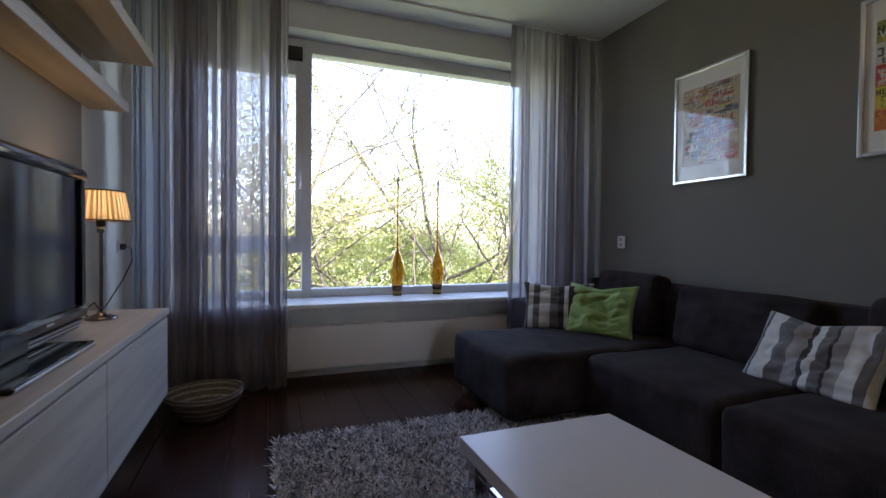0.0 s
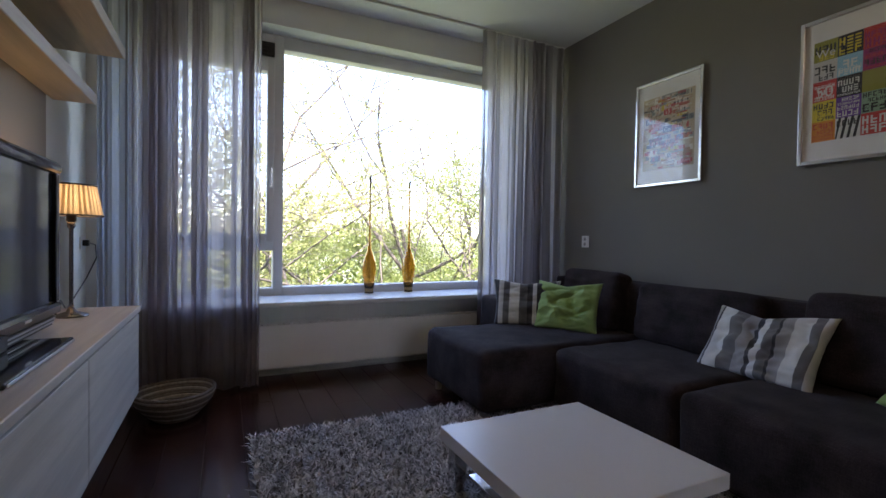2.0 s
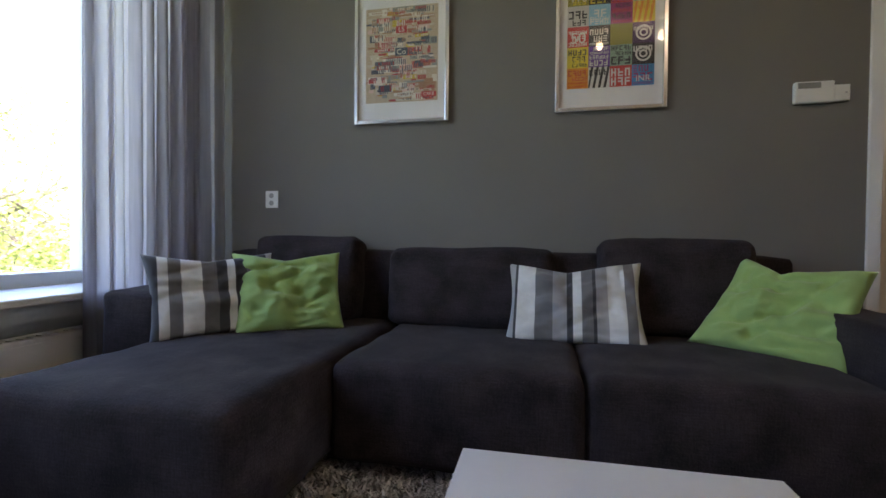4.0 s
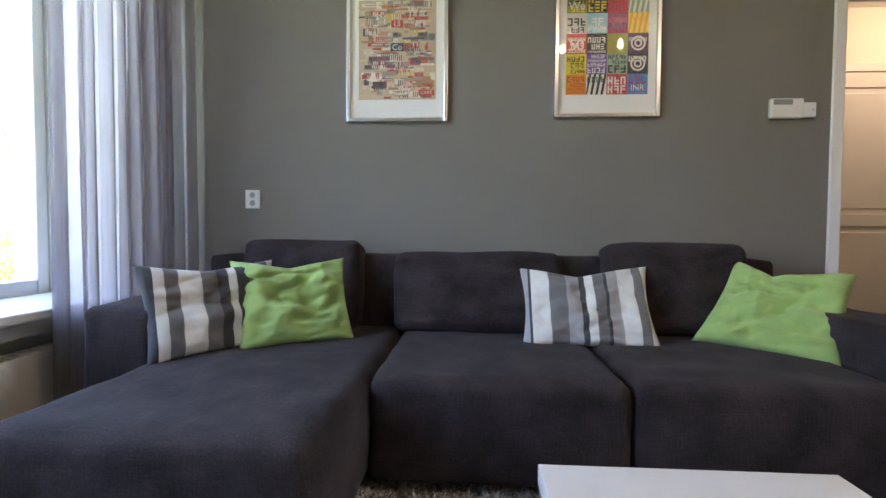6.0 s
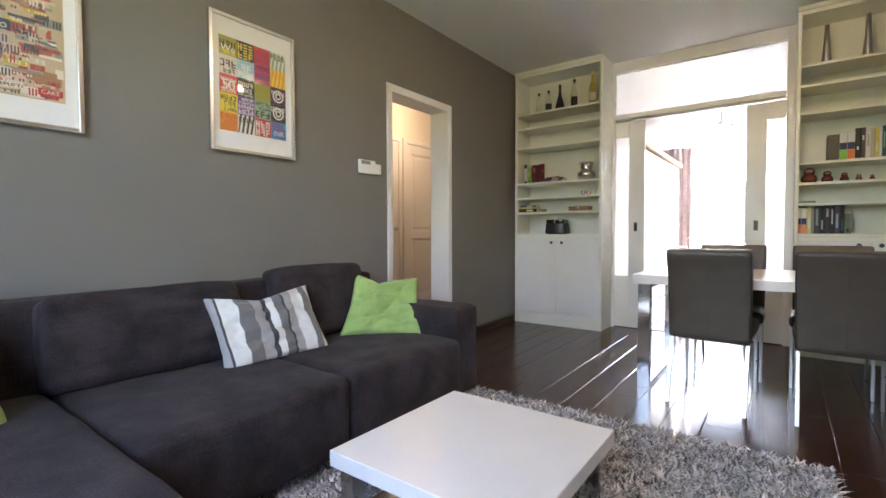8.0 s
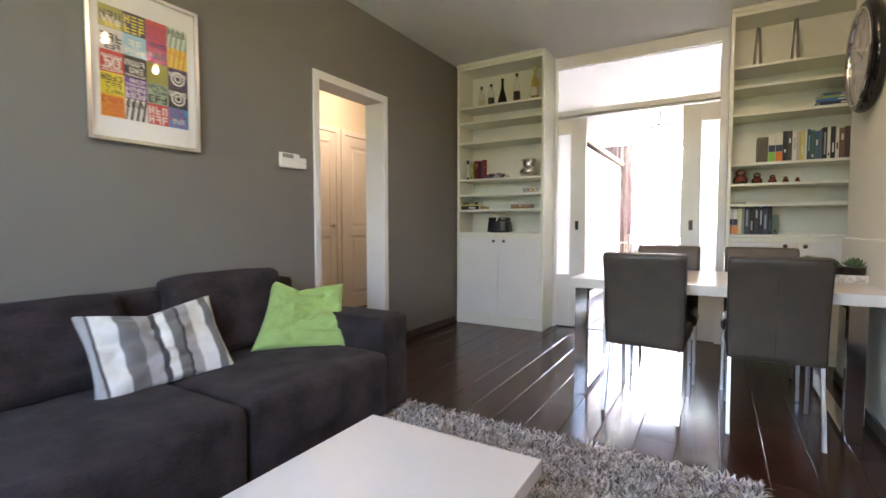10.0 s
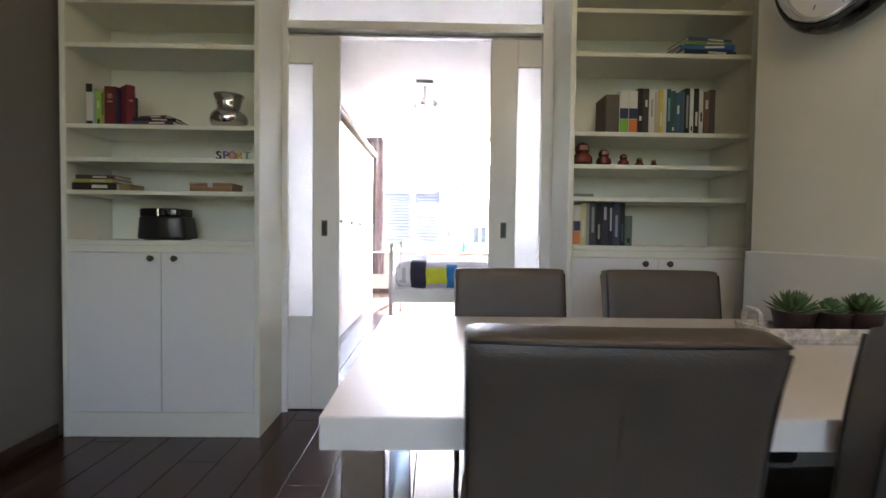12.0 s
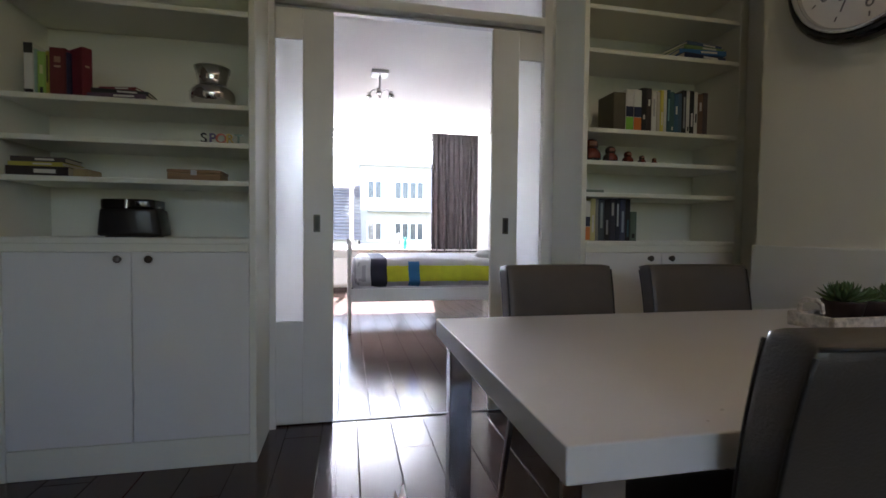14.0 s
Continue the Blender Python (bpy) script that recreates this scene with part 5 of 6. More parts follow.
upright(-0.085, 1.0585, [
    (0.036, 0.22, WHT, "white book with orange and navy bands", TRI(ORG)), (0.036, 0.22, WHT, "white book with red-orange and navy bands", TRI((0.7, 0.25, 0.08))), (0.03, 0.235, (0.6, 0.58, 0.3), "pale yellow book", ((0.2, 0.6, WHT),)),
    (0.016, 0.23, (0.3, 0.3, 0.28), "thin grey book", ()), (0.036, 0.235, (0.05, 0.07, 0.09), "dark teal book", ((0.3, 0.9, (0.25, 0.3, 0.3)),)), (0.03, 0.232, BLK, "black book", ((0.15, 0.5, (0.3, 0.3, 0.3)),)), (0.034, 0.235, (0.03, 0.03, 0.05), "dark blue book", ((0.6, 0.9, (0.4, 0.4, 0.4)),)),
    (0.026, 0.23, (0.015, 0.02, 0.04), "navy book", ((0.35, 0.9, (0.45, 0.5, 0.55)),)), (0.034, 0.238, (0.05, 0.06, 0.11), "blue book", ((0.2, 0.7, (0.3, 0.35, 0.45)),)), (0.028, 0.236, BLK, "black book", ((0.1, 0.5, TEAL),)), (0.04, 0.165, (0.12, 0.17, 0.13), "small green book", ((0.1, 0.25, BLK),))], "books on the lower shelf")


def stack(x, y, z, items, group):
    for w, d, h, color, label, turn in items:
        b = thing("book", (x, y, z), label if len(label.split()) > 3 else label + " on the shelf", "book", group, turn=turn)
        cv = bmesh.new()
        box(cv, -w / 2, w / 2, -d / 2, d / 2, 0, 0.003, 0.0008)
        box(cv, -w / 2, w / 2, -d / 2, d / 2, h - 0.003, h, 0.0008)
        box(cv, -w / 2, w / 2, d / 2 - 0.003, d / 2 + 0.001, 0.003, h - 0.003, 0.0008)
        part("cover", cv, paint(color), b)
        part("pages", B(-w / 2 + 0.004, w / 2 - 0.004, -d / 2 + 0.004, d / 2 - 0.0035, 0.0032, h - 0.0032), paint((0.7, 0.66, 0.56), 0.9), b, "cream page block")
        part("spine_band", B(-w * 0.3, w * 0.05, d / 2 + 0.0012, d / 2 + 0.002, h * 0.3, h * 0.7), paint(WHT), b)
        z += h + 0.0005


stack(-0.82, -2.36, 2.0895, [(0.3, 0.2, 0.028, NVY, "large navy book lying flat", 6), (0.29, 0.2, 0.026, (0.04, 0.16, 0.4), "large blue book lying flat", -4), (0.27, 0.19, 0.02, (0.2, 0.3, 0.12), "green book lying flat", 3), (0.26, 0.18, 0.02, (0.06, 0.1, 0.2), "dark blue book lying flat", 8)], "stacked books")
# left bookcase
upright(2.52, Z5, [(0.036, 0.225, WHT, "white book with a black top and foot", ((0.8, 0.995, BLK), (0.02, 0.12, BLK))), (0.012, 0.2, (0.3, 0.45, 0.38), "thin sea-green book", ()), (0.03, 0.19, (0.3, 0.5, 0.1), "lime green book", ((0.05, 0.2, BLK), (0.5, 0.7, (0.6, 0.65, 0.3)))), (0.012, 0.195, (0.4, 0.35, 0.05), "thin yellow-black book", ((0.3, 0.9, BLK),)), (0.062, 0.212, (0.13, 0.018, 0.02), "dark red hardback book", ((0.6, 0.64, (0.45, 0.3, 0.2)), (0.7, 0.82, (0.35, 0.2, 0.12)))), (0.014, 0.195, (0.02, 0.02, 0.06), "thin navy book", ())], "books beside the vase")
lb = book((2.31, -2.3, Z5), 0.04, 0.19, 0.215, (0.17, 0.016, 0.03), "dark red hardback book turned outward", "books beside the vase", False, ((0.6, 0.64, (0.45, 0.3, 0.2)),))
lb.matrix_basis = pose(2.272, -2.285, Z5, 0, 0, 52)
stack(2.14, -2.33, Z5, [(0.24, 0.15, 0.02, (0.1, 0.06, 0.1), "dark purple book lying flat", -5), (0.22, 0.14, 0.018, BLK, "black book lying flat", 4), (0.16, 0.12, 0.014, (0.2, 0.03, 0.04), "small red book lying flat", -10)], "books lying beside the vase")
stack(2.47, -2.36, 1.3215, [(0.23, 0.16, 0.042, (0.02, 0.012, 0.012), "thick dark book lying flat", 2), (0.21, 0.16, 0.018, (0.5, 0.45, 0.08), "yellow book lying flat", -2), (0.2, 0.15, 0.022, (0.06, 0.05, 0.05), "dark book with a pale spine label lying flat", 3)], "books stacked on the shelf")
solid("box", (lambda bm: (bmesh.ops.translate(bm, verts=bm.verts[:], vec=(2.3, -2.33, 1.3216)), bm)[1])(B(-0.03, 0.03, -0.06, 0.06, 0, 0.035, 0.004, 2)), paint((0.3, 0.24, 0.12)), "small olive cardboard box on the shelf", "box")
wbx = thing("wooden_box", (1.84, -2.33, 1.3215), "flat light wooden box with a metal catch", "box")
part("body", B(-0.112, 0.112, -0.07, 0.07, 0, 0.03, 0.004, 2), M_BOXWOOD, wbx)
part("lid", B(-0.114, 0.114, -0.072, 0.072, 0.0305, 0.048, 0.005, 2), M_BOXWOOD, wbx)
part("catch", B(-0.012, 0.012, 0.0722, 0.077, 0.022, 0.044, 0.001), M_STEEL, wbx)

sv = thing("vase", (1.785, -2.36, Z5), "bulbous silver vase with a fluted neck", "vase")
part("body", lathe([(0, 0), (0.06, 0.0), (0.085, 0.014), (0.1, 0.045), (0.099, 0.072), (0.084, 0.094), (0.068, 0.104), (0.062, 0.112), (0.064, 0.135), (0.08, 0.19), (0.076, 0.19), (0.06, 0.135), (0.056, 0.112), (0, 0.1)], 40), M_CHROME, sv, "", True)

sp = thing("letter_sign", (1.665, -2.27, 1.4945), "small coloured wooden letters spelling a word", "letters")
NORTHF = Matrix(((-1, 0, 0, 0), (0, 0, 1, 0), (0, 1, 0, 0), (0, 0, 0, 1)))
for k, (c, col) in enumerate(zip("SPORT", (BLK, (0.15, 0.12, 0.3), (0.6, 0.15, 0.1), (0.65, 0.45, 0.1), (0.3, 0.42, 0.35)))):
    text(sp, "letter", c, 0.062, 0.007, paint(col), Matrix.Translation((0.135 - k * 0.037, 0, 0.001)) @ NORTHF)

rd = thing("portable_radio", (2.12, -2.36, 1.0585), "black table radio with a curved body and chrome top piece", "radio")
rb = soft_box(-0.132, 0.132, -0.07, 0.07, 0.006, 0.13, 0.012, 0.004, 9, 2, 0)
for v in rb.verts:
    v.co.x *= 1 - 0.13 * (v.co.z / 0.13)
    v.co.y += 0.035 * (1 - (v.co.x / 0.132) ** 2)
body = part("body", rb, M_BLACK, rd, "", True)
rt = soft_box(-0.108, 0.108, -0.065, 0.072, 0.127, 0.172, 0.008, 0.002, 7, 3, 0)
for v in rt.verts:
    v.co.y += 0.035 * (1 - (v.co.x / 0.132) ** 2)
part("top_section", rt, M_PIANO, rd, "glossy black top", True)
part("foot", B(-0.1, 0.1, -0.05, 0.06, 0.0, 0.008, 0.002), M_BLACK, rd)
gl = bmesh.new()
for k in range(9):
    z = 0.022 + k * 0.011
    f = 1 - 0.13 * z / 0.13
    tube([((-0.125 + 0.25 * i / 12) * f, 0.071 + 0.035 * (1 - ((-0.125 + 0.25 * i / 12) * f / 0.132) ** 2), z) for i in range(13)], 0.0018, 4, gl)
part("speaker_grille", gl, M_BLACK, rd)
part("chrome_plate", B(-0.012, 0.0, 0.08, 0.1125, 0.128, 0.172, 0.002, 2), M_CHROME, rd, "small chrome plate")

for k, (x, h, r, kind) in enumerate(((2.36, 0.24, 0.035, 0), (2.24, 0.25, 0.036, 1), (2.1, 0.29, 0.038, 2), (1.93, 0.32, 0.036, 3), (1.72, 0.36, 0.04, 4))):
    btl = thing("bottle", (x, -2.36, 2.4895), ("clear glass bottle with a dark cap", "clear liquor bottle with a black label", "dark green glass wine bottle", "slim clear bottle with a black label", "tall golden liqueur bottle")[kind], "bottle", "bottles on the top shelf")
    glassm = (M_CLEAR, M_CLEAR, paint((0.012, 0.016, 0.01), 0.12), M_CLEAR, glass("golden_bottle_glass", (0.8, 0.6, 0.15)))[kind]
    nb = h * 0.62
    part("body", lathe([(0, 0), (r * 0.9, 0), (r, 0.01), (r, nb * 0.8), (r * 0.8, nb), (r * 0.36, nb * 1.18), (r * 0.33, h * 0.93), (0, h * 0.93)] if kind != 2 else [(0, 0), (r * 1.4, 0), (r * 1.5, 0.02), (r, 0.1), (r * 0.45, 0.18), (r * 0.33, h * 0.93), (0, h * 0.93)], 20), glassm, btl, "", True)
    part("cap", lathe([(0, h * 0.9), (r * 0.42, h * 0.9), (r * 0.42, h), (0, h)], 14), M_BLACK if kind != 4 else paint(YEL), btl)
    if kind in (1, 3):
        part("label", lathe([(r * 1.02, nb * 0.15), (r * 1.02, nb * 0.62)], 20), M_BLACK, btl, "black label")
    if kind in (0, 4):
        part("label", lathe([(r * 1.02, nb * 0.2), (r * 1.02, nb * 0.6)], 20), paint((0.6, 0.58, 0.45)), btl, "pale label")

for x, h in ((-0.27, 0.34), (-0.53, 0.36)):
    bm = lathe([(0, 0), (0.036, 0), (0.036, 0.006), (0.022, h * 0.6), (0.016, h), (0, h)], 18)
    bmesh.ops.translate(bm, verts=bm.verts[:], vec=(x, -2.38, 2.4895))
    solid("candlestick", bm, M_STEEL, "tall tapered grey metal candlestick on the top shelf", "candlestick", "candlesticks", smooth=True)

for k, (x, h) in enumerate(((-0.17, 0.13), (-0.29, 0.095), (-0.40, 0.072), (-0.49, 0.053), (-0.57, 0.042))):
    prof = [(0, 0), (0.32, 0), (0.37, 0.04), (0.42, 0.14), (0.43, 0.25), (0.41, 0.36), (0.36, 0.46), (0.29, 0.53), (0.26, 0.56), (0.27, 0.6), (0.3, 0.67), (0.3, 0.77), (0.27, 0.86), (0.2, 0.94), (0.1, 0.985), (0, 1.0)]
    bm = lathe([(r_ * h, z_ * h) for r_, z_ in prof], 28)
    for f in bm.faces:
        c_ = f.calc_center_median()
        z, front = c_.z / h, c_.y > abs(c_.x) * 1.3
        f.material_index = 2 if front and 0.64 < z < 0.86 else (1 if front and 0.12 < z < 0.55 else (3 if z < 0.1 or 0.56 < z < 0.63 else 0))
    bmesh.ops.translate(bm, verts=bm.verts[:], vec=(x, -2.33, 1.4945))
    solid("nesting_doll", bm, [paint((0.08, 0.025, 0.02) if k % 2 == 0 else (0.04, 0.03, 0.025), 0.22), paint((0.16, 0.03, 0.02), 0.22), paint((0.25, 0.12, 0.07), 0.3), paint((0.03, 0.02, 0.02), 0.22)], "painted red-brown wooden nesting doll" if k == 0 else "smaller painted wooden nesting doll", "doll", "nesting dolls", smooth=True)
bm = B(-0.055, 0.055, -0.03, 0.03, 0, 0.016, 0.003, 2)
bmesh.ops.translate(bm, verts=bm.verts[:], vec=(-0.16, -2.29, 1.3215))
solid("small_case", bm, paint((0.2, 0.26, 0.2)), "flat grey-green case on the shelf", "case")

# ---- bedroom ----
bed = thing("bed", (0.125, -5.7, 0), "white iron-framed bed with a patchwork duvet in yellow, blue and grey", "bed")


def bobbin_post(x, y, top):
    prof = [(0, 0), (0.02, 0), (0.026, 0.02), (0.02, 0.04), (0.022, 0.3), (0.022, top - 0.1), (0.03, top - 0.09), (0.018, top - 0.07), (0.028, top - 0.05), (0.03, top - 0.03), (0.02, top - 0.005), (0, top)]
    part("bedpost", lathe(prof, 14, None, (x, y, 0)), M_LACQ, bed, "", True)


for x in (1.01, -1.03):
    for y in (0.74, -0.74):
        bobbin_post(x, y, 1.01)
for y in (0.74, -0.74):
    part("side_rail", B(-1.01, 0.99, y - 0.015, y + 0.015, 0.34, 0.48, 0.004), M_LACQ, bed)
for x in (1.01, -1.03):
    part("end_rail", B(x - 0.012, x + 0.012, -0.72, 0.72, 0.34, 0.44, 0.004), M_LACQ, bed)
    part("end_bar", tube([(x, -0.72, 0.62), (x, 0, 0.66), (x, 0.72, 0.62)], 0.012, 8), M_LACQ, bed)
    for k in range(7):
        part("spindle", tube([(x, -0.54 + k * 0.18, 0.44), (x, -0.54 + k * 0.18, 0.64)], 0.007, 6), M_LACQ, bed)
part("mattress", soft_box(-1.0, 0.98, -0.71, 0.71, 0.44, 0.66, 0.06, 0.01, 8), paint((0.75, 0.75, 0.76), 0.9), bed, "white mattress", True)
duv = soft_box(-0.75, 0.96, -0.78, 0.79, 0.50, 0.80, 0.1, 0.02, 22, 3, 0.02)
C_ = [paint(c, 0.85) for c in ((0.5, 0.5, 0.53), (0.62, 0.63, 0.03), (0.03, 0.03, 0.05), (0.03, 0.18, 0.45), (0.75, 0.75, 0.76))]
for f in duv.faces:
    c = f.calc_center_median()
    f.material_index = 0
    if c.x > 0.8:
        f.material_index = 0 if int(c.x * 50) % 2 else 4
    elif c.x > 0.62:
        f.material_index = 2
    elif 0.2 < c.x < 0.36 and c.z < 0.78:
        f.material_index = 3
    elif c.z < 0.73 and c.z > 0.56:
        f.material_index = 1
    elif c.z < 0.56:
        f.material_index = 0
part("duvet", duv, C_, bed, "patchwork duvet in yellow, navy, blue and grey", True)
pl = pillow(0.6, 0.45, 0.16, 9)
bmesh.ops.rotate(pl, verts=pl.verts[:], matrix=Matrix.Rotation(radians(-70), 3, "X"))
bmesh.ops.translate(pl, verts=pl.verts[:], vec=(-0.75, 0.3, 0.78))
part("bed_pillow", pl, paint((0.76, 0.76, 0.76), 0.9), bed, "white pillow", True)

wr = thing("wardrobe", (1.95, -5.0, 0), "white wardrobe with a cornice and small knobs", "wardrobe")
part("carcass", B(-0.3, 0.32, -2.0, 1.6, 0.0, 2.3, 0.004), M_LACQ, wr)
part("cornice", B(-0.38, 0.33, -2.05, 1.62, 2.301, 2.38, 0.02, 3), M_BOXWOOD, wr, "brown cornice board")
for k in range(6):
    d = part("door", B(-0.322, -0.301, -1.99 + k * 0.595, -1.4 + k * 0.595, 0.08, 2.28, 0.004), M_LACQ, wr)
    part("knob", lathe([(0, 0), (0.014, 0), (0.016, 0.02), (0, 0.03)], 12, None, (-0.335, -1.95 + k * 0.595, 1.22)), M_STEEL, d, "", True)

curtain("curtain", 1.62, 2.3, -8.5, 0.35, 2.93, 8, 0.05, M_BROWND, "brown-grey bedroom curtain hanging beside the window", "bedroom curtains", 21)
curtain("curtain", -1.28, -0.38, -8.5, 0.72, 2.95, 12, 0.045, M_DRAPE, "dark grey pleated bedroom curtain beside the window", "bedroom curtains", 22)

w2 = thing("window_2", (0, -8.76, 0), "wide white-framed bedroom window", "window", kind="structure")
fr = bmesh.new()
for x0, x1 in ((-1.3, -1.24), (1.05, 1.12), (2.14, 2.2)):
    box(fr, x0, x1, -0.04, 0.04, 0.78, 2.9, 0.004)
for z0, z1 in ((0.781, 0.85), (2.83, 2.899)):
    box(fr, -1.299, 2.199, -0.038, 0.038, z0, z1, 0.004)
part("window_frame", fr, M_FRAME, w2)
for x0, x1 in ((-1.24, 1.05), (1.12, 2.14)):
    p = part("pane", B(x0, x1, -0.003, 0.003, 0.85, 2.83), M_PANE, w2)
    p.visible_shadow = False
S("window_sill_bedroom", B(-1.29, 2.19, -8.66, -8.45, 0.75, 0.779, 0.005), M_LACQ, "white bedroom window board")
for x, col, h in ((0.1, (0.05, 0.4, 0.32), 0.22), (0.22, (0.6, 0.62, 0.6), 0.3)):
    bm = lathe([(0, 0), (0.04, 0), (0.045, 0.03), (0.04, h * 0.6), (0.02, h * 0.75), (0.02, h), (0, h)], 16)
    bmesh.ops.translate(bm, verts=bm.verts[:], vec=(x, -8.53, 0.7795))
    solid("bottle", bm, paint(col, 0.3), "small coloured bottle on the bedroom window board", "bottle", "bottles in the bedroom", smooth=True)
br = thing("radiator", (0.5, -8.55, 0.12), "white panel radiator under the bedroom window", "radiator")
part("front_panel", B(-1.0, 1.0, 0.0, 0.02, 0, 0.5, 0.005), M_LACQ, br)
part("back_panel", B(-1.0, 1.0, -0.068, -0.05, 0, 0.5, 0.005), M_LACQ, br)
gr = bmesh.new()
for k in range(50):
    box(gr, -0.99 + k * 0.04, -0.975 + k * 0.04, 0.02, 0.024, 0.03, 0.46, 0.001)
part("ribs", gr, M_LACQ, br)
S("baseboard_bedroom", B(-1.45, 2.65, -8.619, -8.606, 0, 0.06), M_SKIRT)

cl = thing("ceiling_lamp", (0.79, -5.5, CZ - 0.001), "square steel ceiling lamp with small glass spots", "lamp")
part("plate", B(-0.1, 0.1, -0.1, 0.1, -0.04, 0, 0.005, 2), M_STEEL, cl)
part("stem", B(-0.012, 0.012, -0.012, 0.012, -0.3, -0.04, 0.002), M_STEEL, cl)
for k, (a, b) in enumerate(((-0.13, 0.04), (0.12, -0.05), (0.02, 0.13))):
    arm = part("arm", tube([(0, 0, -0.24), (a * 0.6, b * 0.6, -0.2), (a, b, -0.24)], 0.006, 6), M_STEEL, cl)
    part("spot", lathe([(0, 0.03), (0.02, 0.03), (0.035, -0.03), (0.03, -0.03), (0.0, 0.0)], 14, None, (a, b, -0.26)), M_CHROME, arm, "", True)

# small ceiling spots
for sx, sy in ((0.27, 0.92), (0.4, 0.37), (-0.1, -0.33)):
    cs = thing("ceiling_spot", (sx, sy, CZ - 0.001), "small round warm ceiling spot", "lamp", "ceiling spots")
    part("rose", lathe([(0, 0), (0.045, 0), (0.045, -0.02), (0.012, -0.03), (0.012, -0.075), (0.0, -0.075)], 20), M_STEEL, cs, "", True)
    sbulb = part("bulb", lathe([(0, -0.075), (0.014, -0.08), (0.028, -0.115), (0.022, -0.145), (0, -0.157)], 16), bulb_glow, cs, "warm bulb", True)
    sbulb.visible_shadow = False

# hall ceiling lamp, the source of the warm light
hl = thing("hall_light", (3.5, -1.75, 2.9), "round hall ceiling spot with a warm bulb", "lamp")
part("rose", lathe([(0, 0), (0.06, 0), (0.06, -0.02), (0, -0.02)], 20), M_LACQ, hl)
part("stem", lathe([(0, -0.02), (0.01, -0.02), (0.01, -0.09), (0, -0.09)], 10), M_STEEL, hl)

# ---- outside ----
ground = S("ground", B(-400, 400, -600, 600, -6.4, -6.0), M_GRASS, "grass far below the windows")


def tree(at, height, seed, spread, leaves, leafy, material, label):
    """A trunk with forking limbs and a ragged crown of single leaves."""
    t = thing("tree", at, label, "tree", "trees outside")
    rnd = random.Random(seed)
    bm = bmesh.new()
    tips = []

    def grow(p, d, length, r, depth):
        pts = [p]
        steps = 4
        for k in range(steps):
            d = (d + Vector((rnd.uniform(-1, 1), rnd.uniform(-1, 1), rnd.uniform(-0.5, 0.7))) * 0.16).normalized()
            if at[1] + pts[-1].y < 6.5:      # pruned back from the house
                d = Vector((d.x, abs(d.y), d.z))
            pts.append(pts[-1] + d * length / steps)
        tube(pts, r, 6 if depth < 2 else 4, bm, r * 0.6, False)
        if depth >= 2:
            tips.extend(pts[1:])
        if depth == 5:
            return
        for k in range(rnd.choice((2, 3, 3)) if depth else 5):
            j = rnd.choice((2, 3, 4)) if depth else rnd.choice((2, 3, 3, 4))
            side = Vector((rnd.uniform(-1, 1), rnd.uniform(-1, 1), rnd.uniform(-0.35, 0.8))).normalized()
            grow(pts[j], (d * 0.5 + side * spread).normalized(), length * rnd.uniform(0.55, 0.8), r * 0.6, depth + 1)

    grow(Vector((0, 0, 0)), Vector((0, 0, 1)), height * 0.42, height * 0.0068, 0)
    part("trunk", bm, M_BARK, t, "", True)
    leaves = int(leaves * 1.7)
    g = np.random.default_rng(seed)
    tp = np.array([list(v) for v in tips])
    tp = tp[tp[:, 2] > height * 0.2]
    c = tp[g.integers(0, len(tp), leaves)] + g.normal(0, leafy, (leaves, 3)) * g.uniform(0.3, 1.5, (leaves, 1))
    c = c[c[:, 1] + at[1] > 5.0]
    leaves = len(c)
    u = g.normal(0, 1, (leaves, 3))
    u /= np.linalg.norm(u, axis=1)[:, None]
    w = np.cross(u, g.normal(0, 1, (leaves, 3)))
    w /= np.linalg.norm(w, axis=1)[:, None]
    sz = g.uniform(0.018, 0.046, (leaves, 1))
    q = np.stack([c - u * sz, c + w * sz * 0.55, c + u * sz, c - w * sz * 0.55], 1)
    me = bpy.data.meshes.new("crown")
    me.from_pydata(q.reshape(-1, 3).tolist(), [], (np.arange(leaves)[:, None] * 4 + np.arange(4)).tolist())
    me.materials.append(material)
    ob = new("crown", me)
    ob.parent = t


TL = "deciduous tree with sparse young spring leaves outside the window"
for k, (x, y, h, n, lf, m_) in enumerate(((-2.6, 10.0, 15.0, 13000, 0.22, M_FOLIAGE2), (1.2, 12.5, 13.5, 13000, 0.28, M_FOLIAGE2), (5.6, 11.0, 13.5, 14000, 0.28, M_FOLIAGE), (3.6, 17.0, 12.5, 22000, 0.4, M_FOLIAGE), (-1.5, 18.0, 12.0, 22000, 0.4, M_FOLIAGE), (10.5, 17.5, 13.5, 22000, 0.4, M_FOLIAGE), (-8.0, 17.0, 12.0, 12000, 0.35, M_FOLIAGE), (7.5, 23.0, 10.5, 16000, 0.4, M_FOLIAGE), (0.2, 15.5, 17.5, 6000, 0.35, M_FOLIAGE2), (6.8, 16.0, 18.0, 8000, 0.4, M_FOLIAGE2))):
    tree((x, y, -6.0), h, 40 + k, 0.95, n, lf, m_, TL)

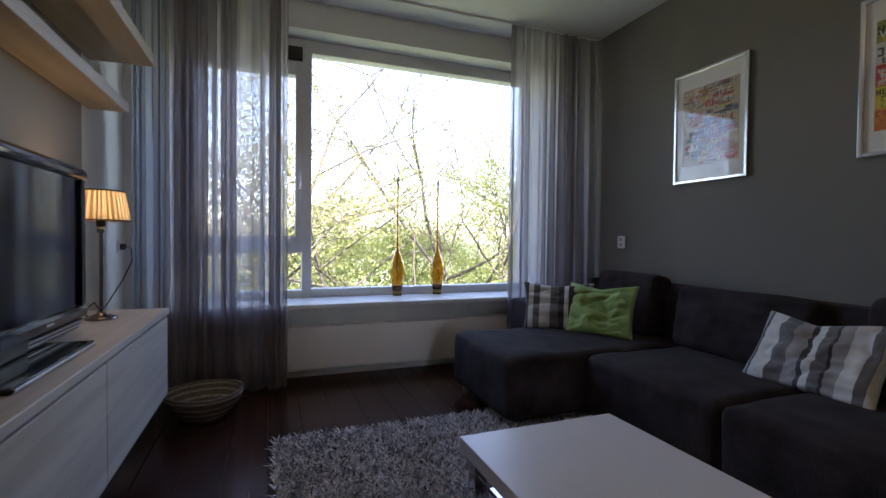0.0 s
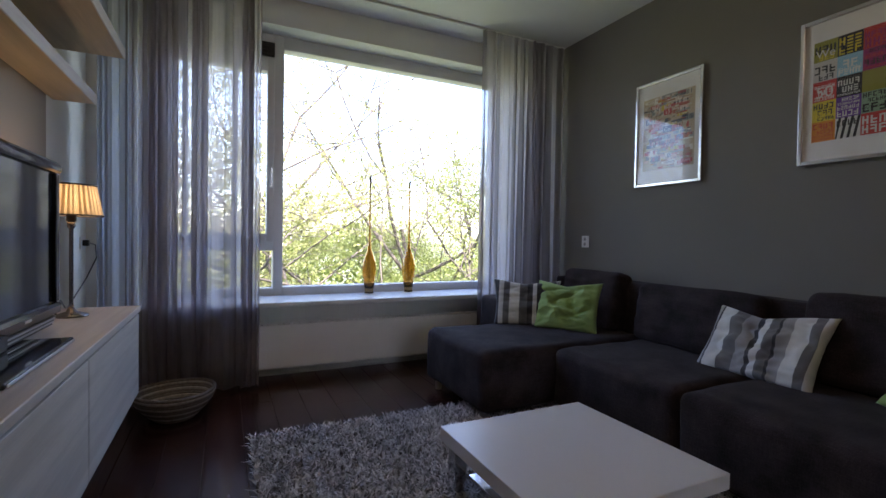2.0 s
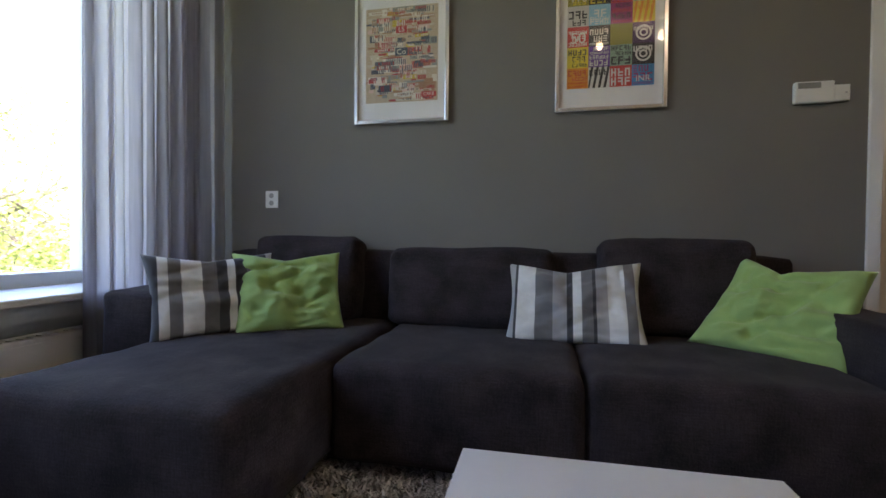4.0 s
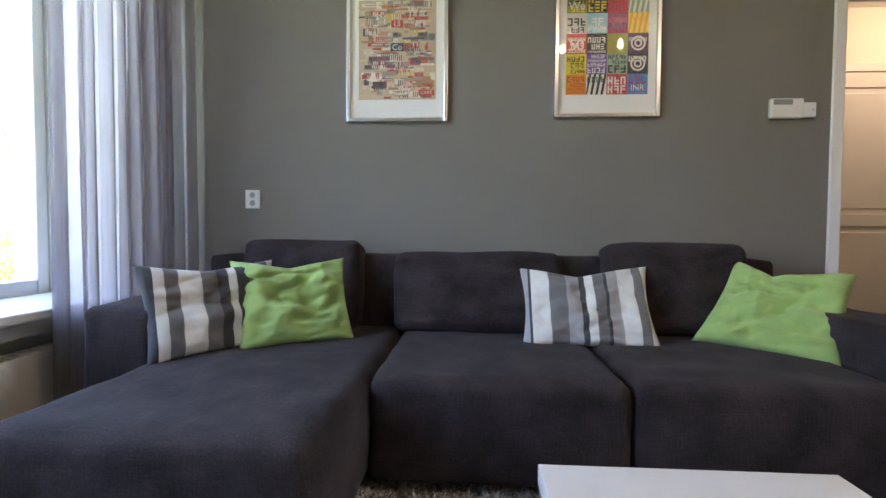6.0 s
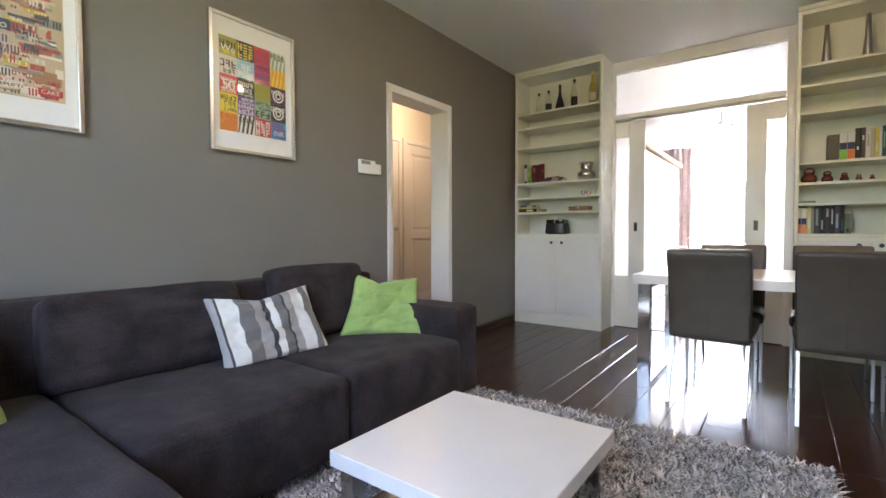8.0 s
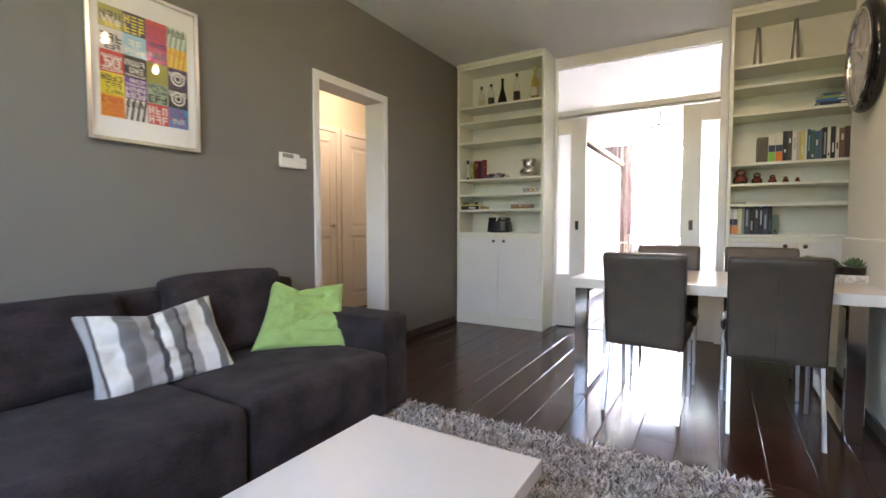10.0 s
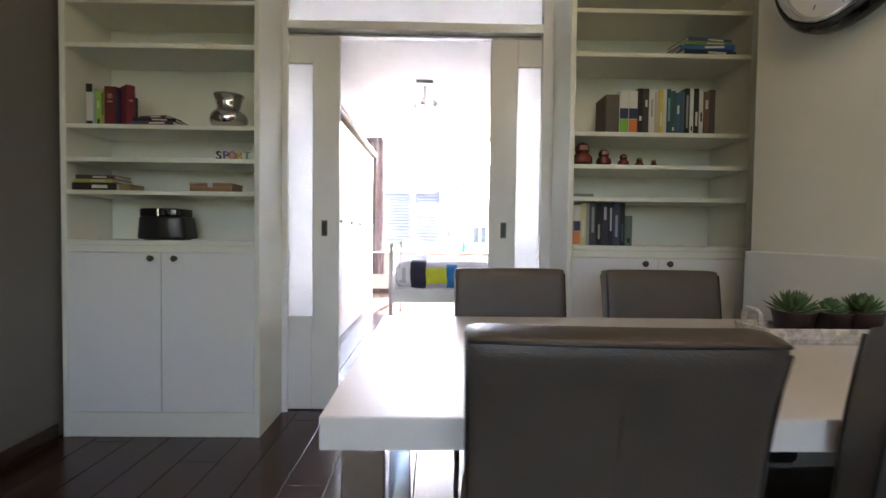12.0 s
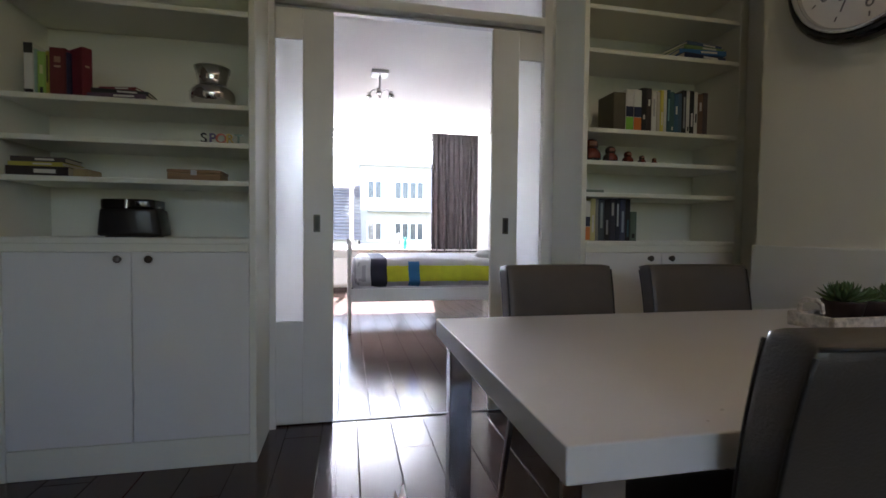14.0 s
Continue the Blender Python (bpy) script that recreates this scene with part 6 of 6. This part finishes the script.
# far wood behind the trees
g = np.random.default_rng(3)
NL = 50000
cx = g.uniform(-45, 55, NL)
top = 0.2 + 1.6 * np.sin(cx * 0.35) + 0.9 * np.sin(cx * 0.9 + 1)
c = np.stack([cx, g.uniform(27, 36, NL), -6 + (top + 6) * g.uniform(0, 1, NL) ** 0.7], 1)
u = g.normal(0, 1, (NL, 3))
u /= np.linalg.norm(u, axis=1)[:, None]
w = np.cross(u, g.normal(0, 1, (NL, 3)))
w /= np.linalg.norm(w, axis=1)[:, None]
sz = g.uniform(0.1, 0.3, (NL, 1))
q = np.stack([c - u * sz, c + w * sz * 0.6, c + u * sz, c - w * sz * 0.6], 1)
me = bpy.data.meshes.new("far_wood")
me.from_pydata(q.reshape(-1, 3).tolist(), [], (np.arange(NL)[:, None] * 4 + np.arange(4)).tolist())
me.materials.append(M_FOLIAGE)
tagged(new("far_wood", me), "bright green wood beyond the trees", "woodland", "", "stuff")

# houses across the street behind the bedroom
hs = thing("row_house", (2.0, -27.0, -6.0), "pale rendered row house with a grey tiled roof across the street", "house")
part("wall", B(-1.4, 14, -8, 0, 0, 6.6), M_BRICK, hs)
rf = bmesh.new()
v = [rf.verts.new(p) for p in ((-1.6, 0.4, 6.6), (14.2, 0.4, 6.6), (14.2, -4, 10.2), (-1.6, -4, 10.2), (-1.6, -8.4, 6.6), (14.2, -8.4, 6.6))]
for f in ((0, 1, 2, 3), (3, 2, 5, 4), (0, 3, 4), (1, 5, 2), (0, 4, 5, 1)):
    rf.faces.new([v[i] for i in f])
roof = part("roof", rf, M_TILE, hs, "grey tiled roof")
for k in range(18):
    part("tile_course", B(-1.6, 14.2, 0.36 - k * 0.24, 0.46 - k * 0.24, 6.63 + k * 0.197, 6.68 + k * 0.197), M_TILE, roof)
for x in (0.4, 7):
    part("chimney", B(x, x + 0.9, -4.4, -3.6, 9.6, 11.2, 0.02), M_BRICK, roof)


def facade_windows(house, xs, floors, w, h):
    """White-framed windows with two panes each, on the face at local y = 0."""
    for fl in floors:
        for x in xs:
            wn = part("window", B(x, x + w, 0.0, 0.06, fl, fl + h, 0.01), M_LACQ, house, "white-framed window")
            for j in (0, 1):
                part("pane", B(x + 0.08 + j * (w / 2 - 0.02), x + w / 2 - 0.06 + j * (w / 2 - 0.02), 0.061, 0.075, fl + 0.12, fl + h - 0.12), M_DARKGLASS, wn)


facade_windows(hs, [-0.7 + 2.9 * k for k in range(5)], (1.0, 4.0), 1.7, 1.6)
ab = thing("apartment_building", (-7.2, -29.0, -6.0), "pale apartment building with a flat roof across the street", "building")
part("wall", B(-9, 7.6, -8, 0, 0, 11.2), M_BRICK, ab)
part("roof", B(-9.2, 7.7, -8.2, 0.2, 11.201, 11.5, 0.03), M_BRICK, ab, "flat pale roof edge")
for fl in (3.3, 5.9, 8.5):
    part("balcony", B(-8.6, 7.2, 0.001, 0.9, fl - 0.16, fl, 0.02), M_BRICK, ab)
facade_windows(ab, [-8.5 + 1.45 * k + 0.25 * (k % 3) for k in range(11)], (1.2, 3.9, 6.5, 9.1), 0.95, 1.25)
S("road", B(-60, 60, -23, -16, -5.999, -5.95), mat("asphalt", (0.06, 0.06, 0.062), 0.9, 0, 0.2, 1, 0.05, 30), "asphalt street below")

# ---- floor planks ----
floor = S("floor", B(-1.6, 4.45, -8.9, 4.05, -0.14, -0.012), M_GROOVE, "dark brown wide-plank floor with bevelled joints")
PLANKS = {}
LEVEL = Matrix.Translation((0, 0, 0))


def plank_mesh(length, width):
    key = (round(length, 3), round(width, 3))
    if key not in PLANKS:
        bm = bmesh.new()
        w, l, c = width / 2, length / 2, 0.003
        lo = [bm.verts.new(p) for p in ((-w, -l, -0.012), (w, -l, -0.012), (w, l, -0.012), (-w, l, -0.012))]
        mid = [bm.verts.new(p) for p in ((-w, -l, -0.002), (w, -l, -0.002), (w, l, -0.002), (-w, l, -0.002))]
        top = [bm.verts.new(p) for p in ((-w + c, -l + c / 2, 0), (w - c, -l + c / 2, 0), (w - c, l - c / 2, 0), (-w + c, l - c / 2, 0))]
        for a, b in ((lo, mid), (mid, top)):
            for k in range(4):
                bm.faces.new((a[k], a[(k + 1) % 4], b[(k + 1) % 4], b[k]))
        bm.faces.new(top)
        PLANKS[key] = finish(bm, "plank", M_PLANK)
    return PLANKS[key]


def lay(x0, x1, y0, y1, seed):
    pitch, length, x, col = 0.19, 1.9, x0, 0
    while x < x1 - 0.01:
        w = min(pitch, x1 - x)
        y = y0 - length * ((col * 0.37 + seed) % 1.0)
        while y < y1 - 0.01:
            a, b = max(y, y0), min(y + length, y1)
            if b - a > 0.02:
                ob = new("plank", plank_mesh(b - a - 0.001, w - 0.0015))
                ob.parent = floor
                ob.location = (x + w / 2, (a + b) / 2, 0)
            y += length
        x += pitch
        col += 1


lay(-1.18, 2.65, -2.645, 3.75, 0.1)
lay(-1.45, 2.65, -8.62, -2.66, 0.4)
lay(2.65, 4.3, -4.0, 1.0, 0.7)
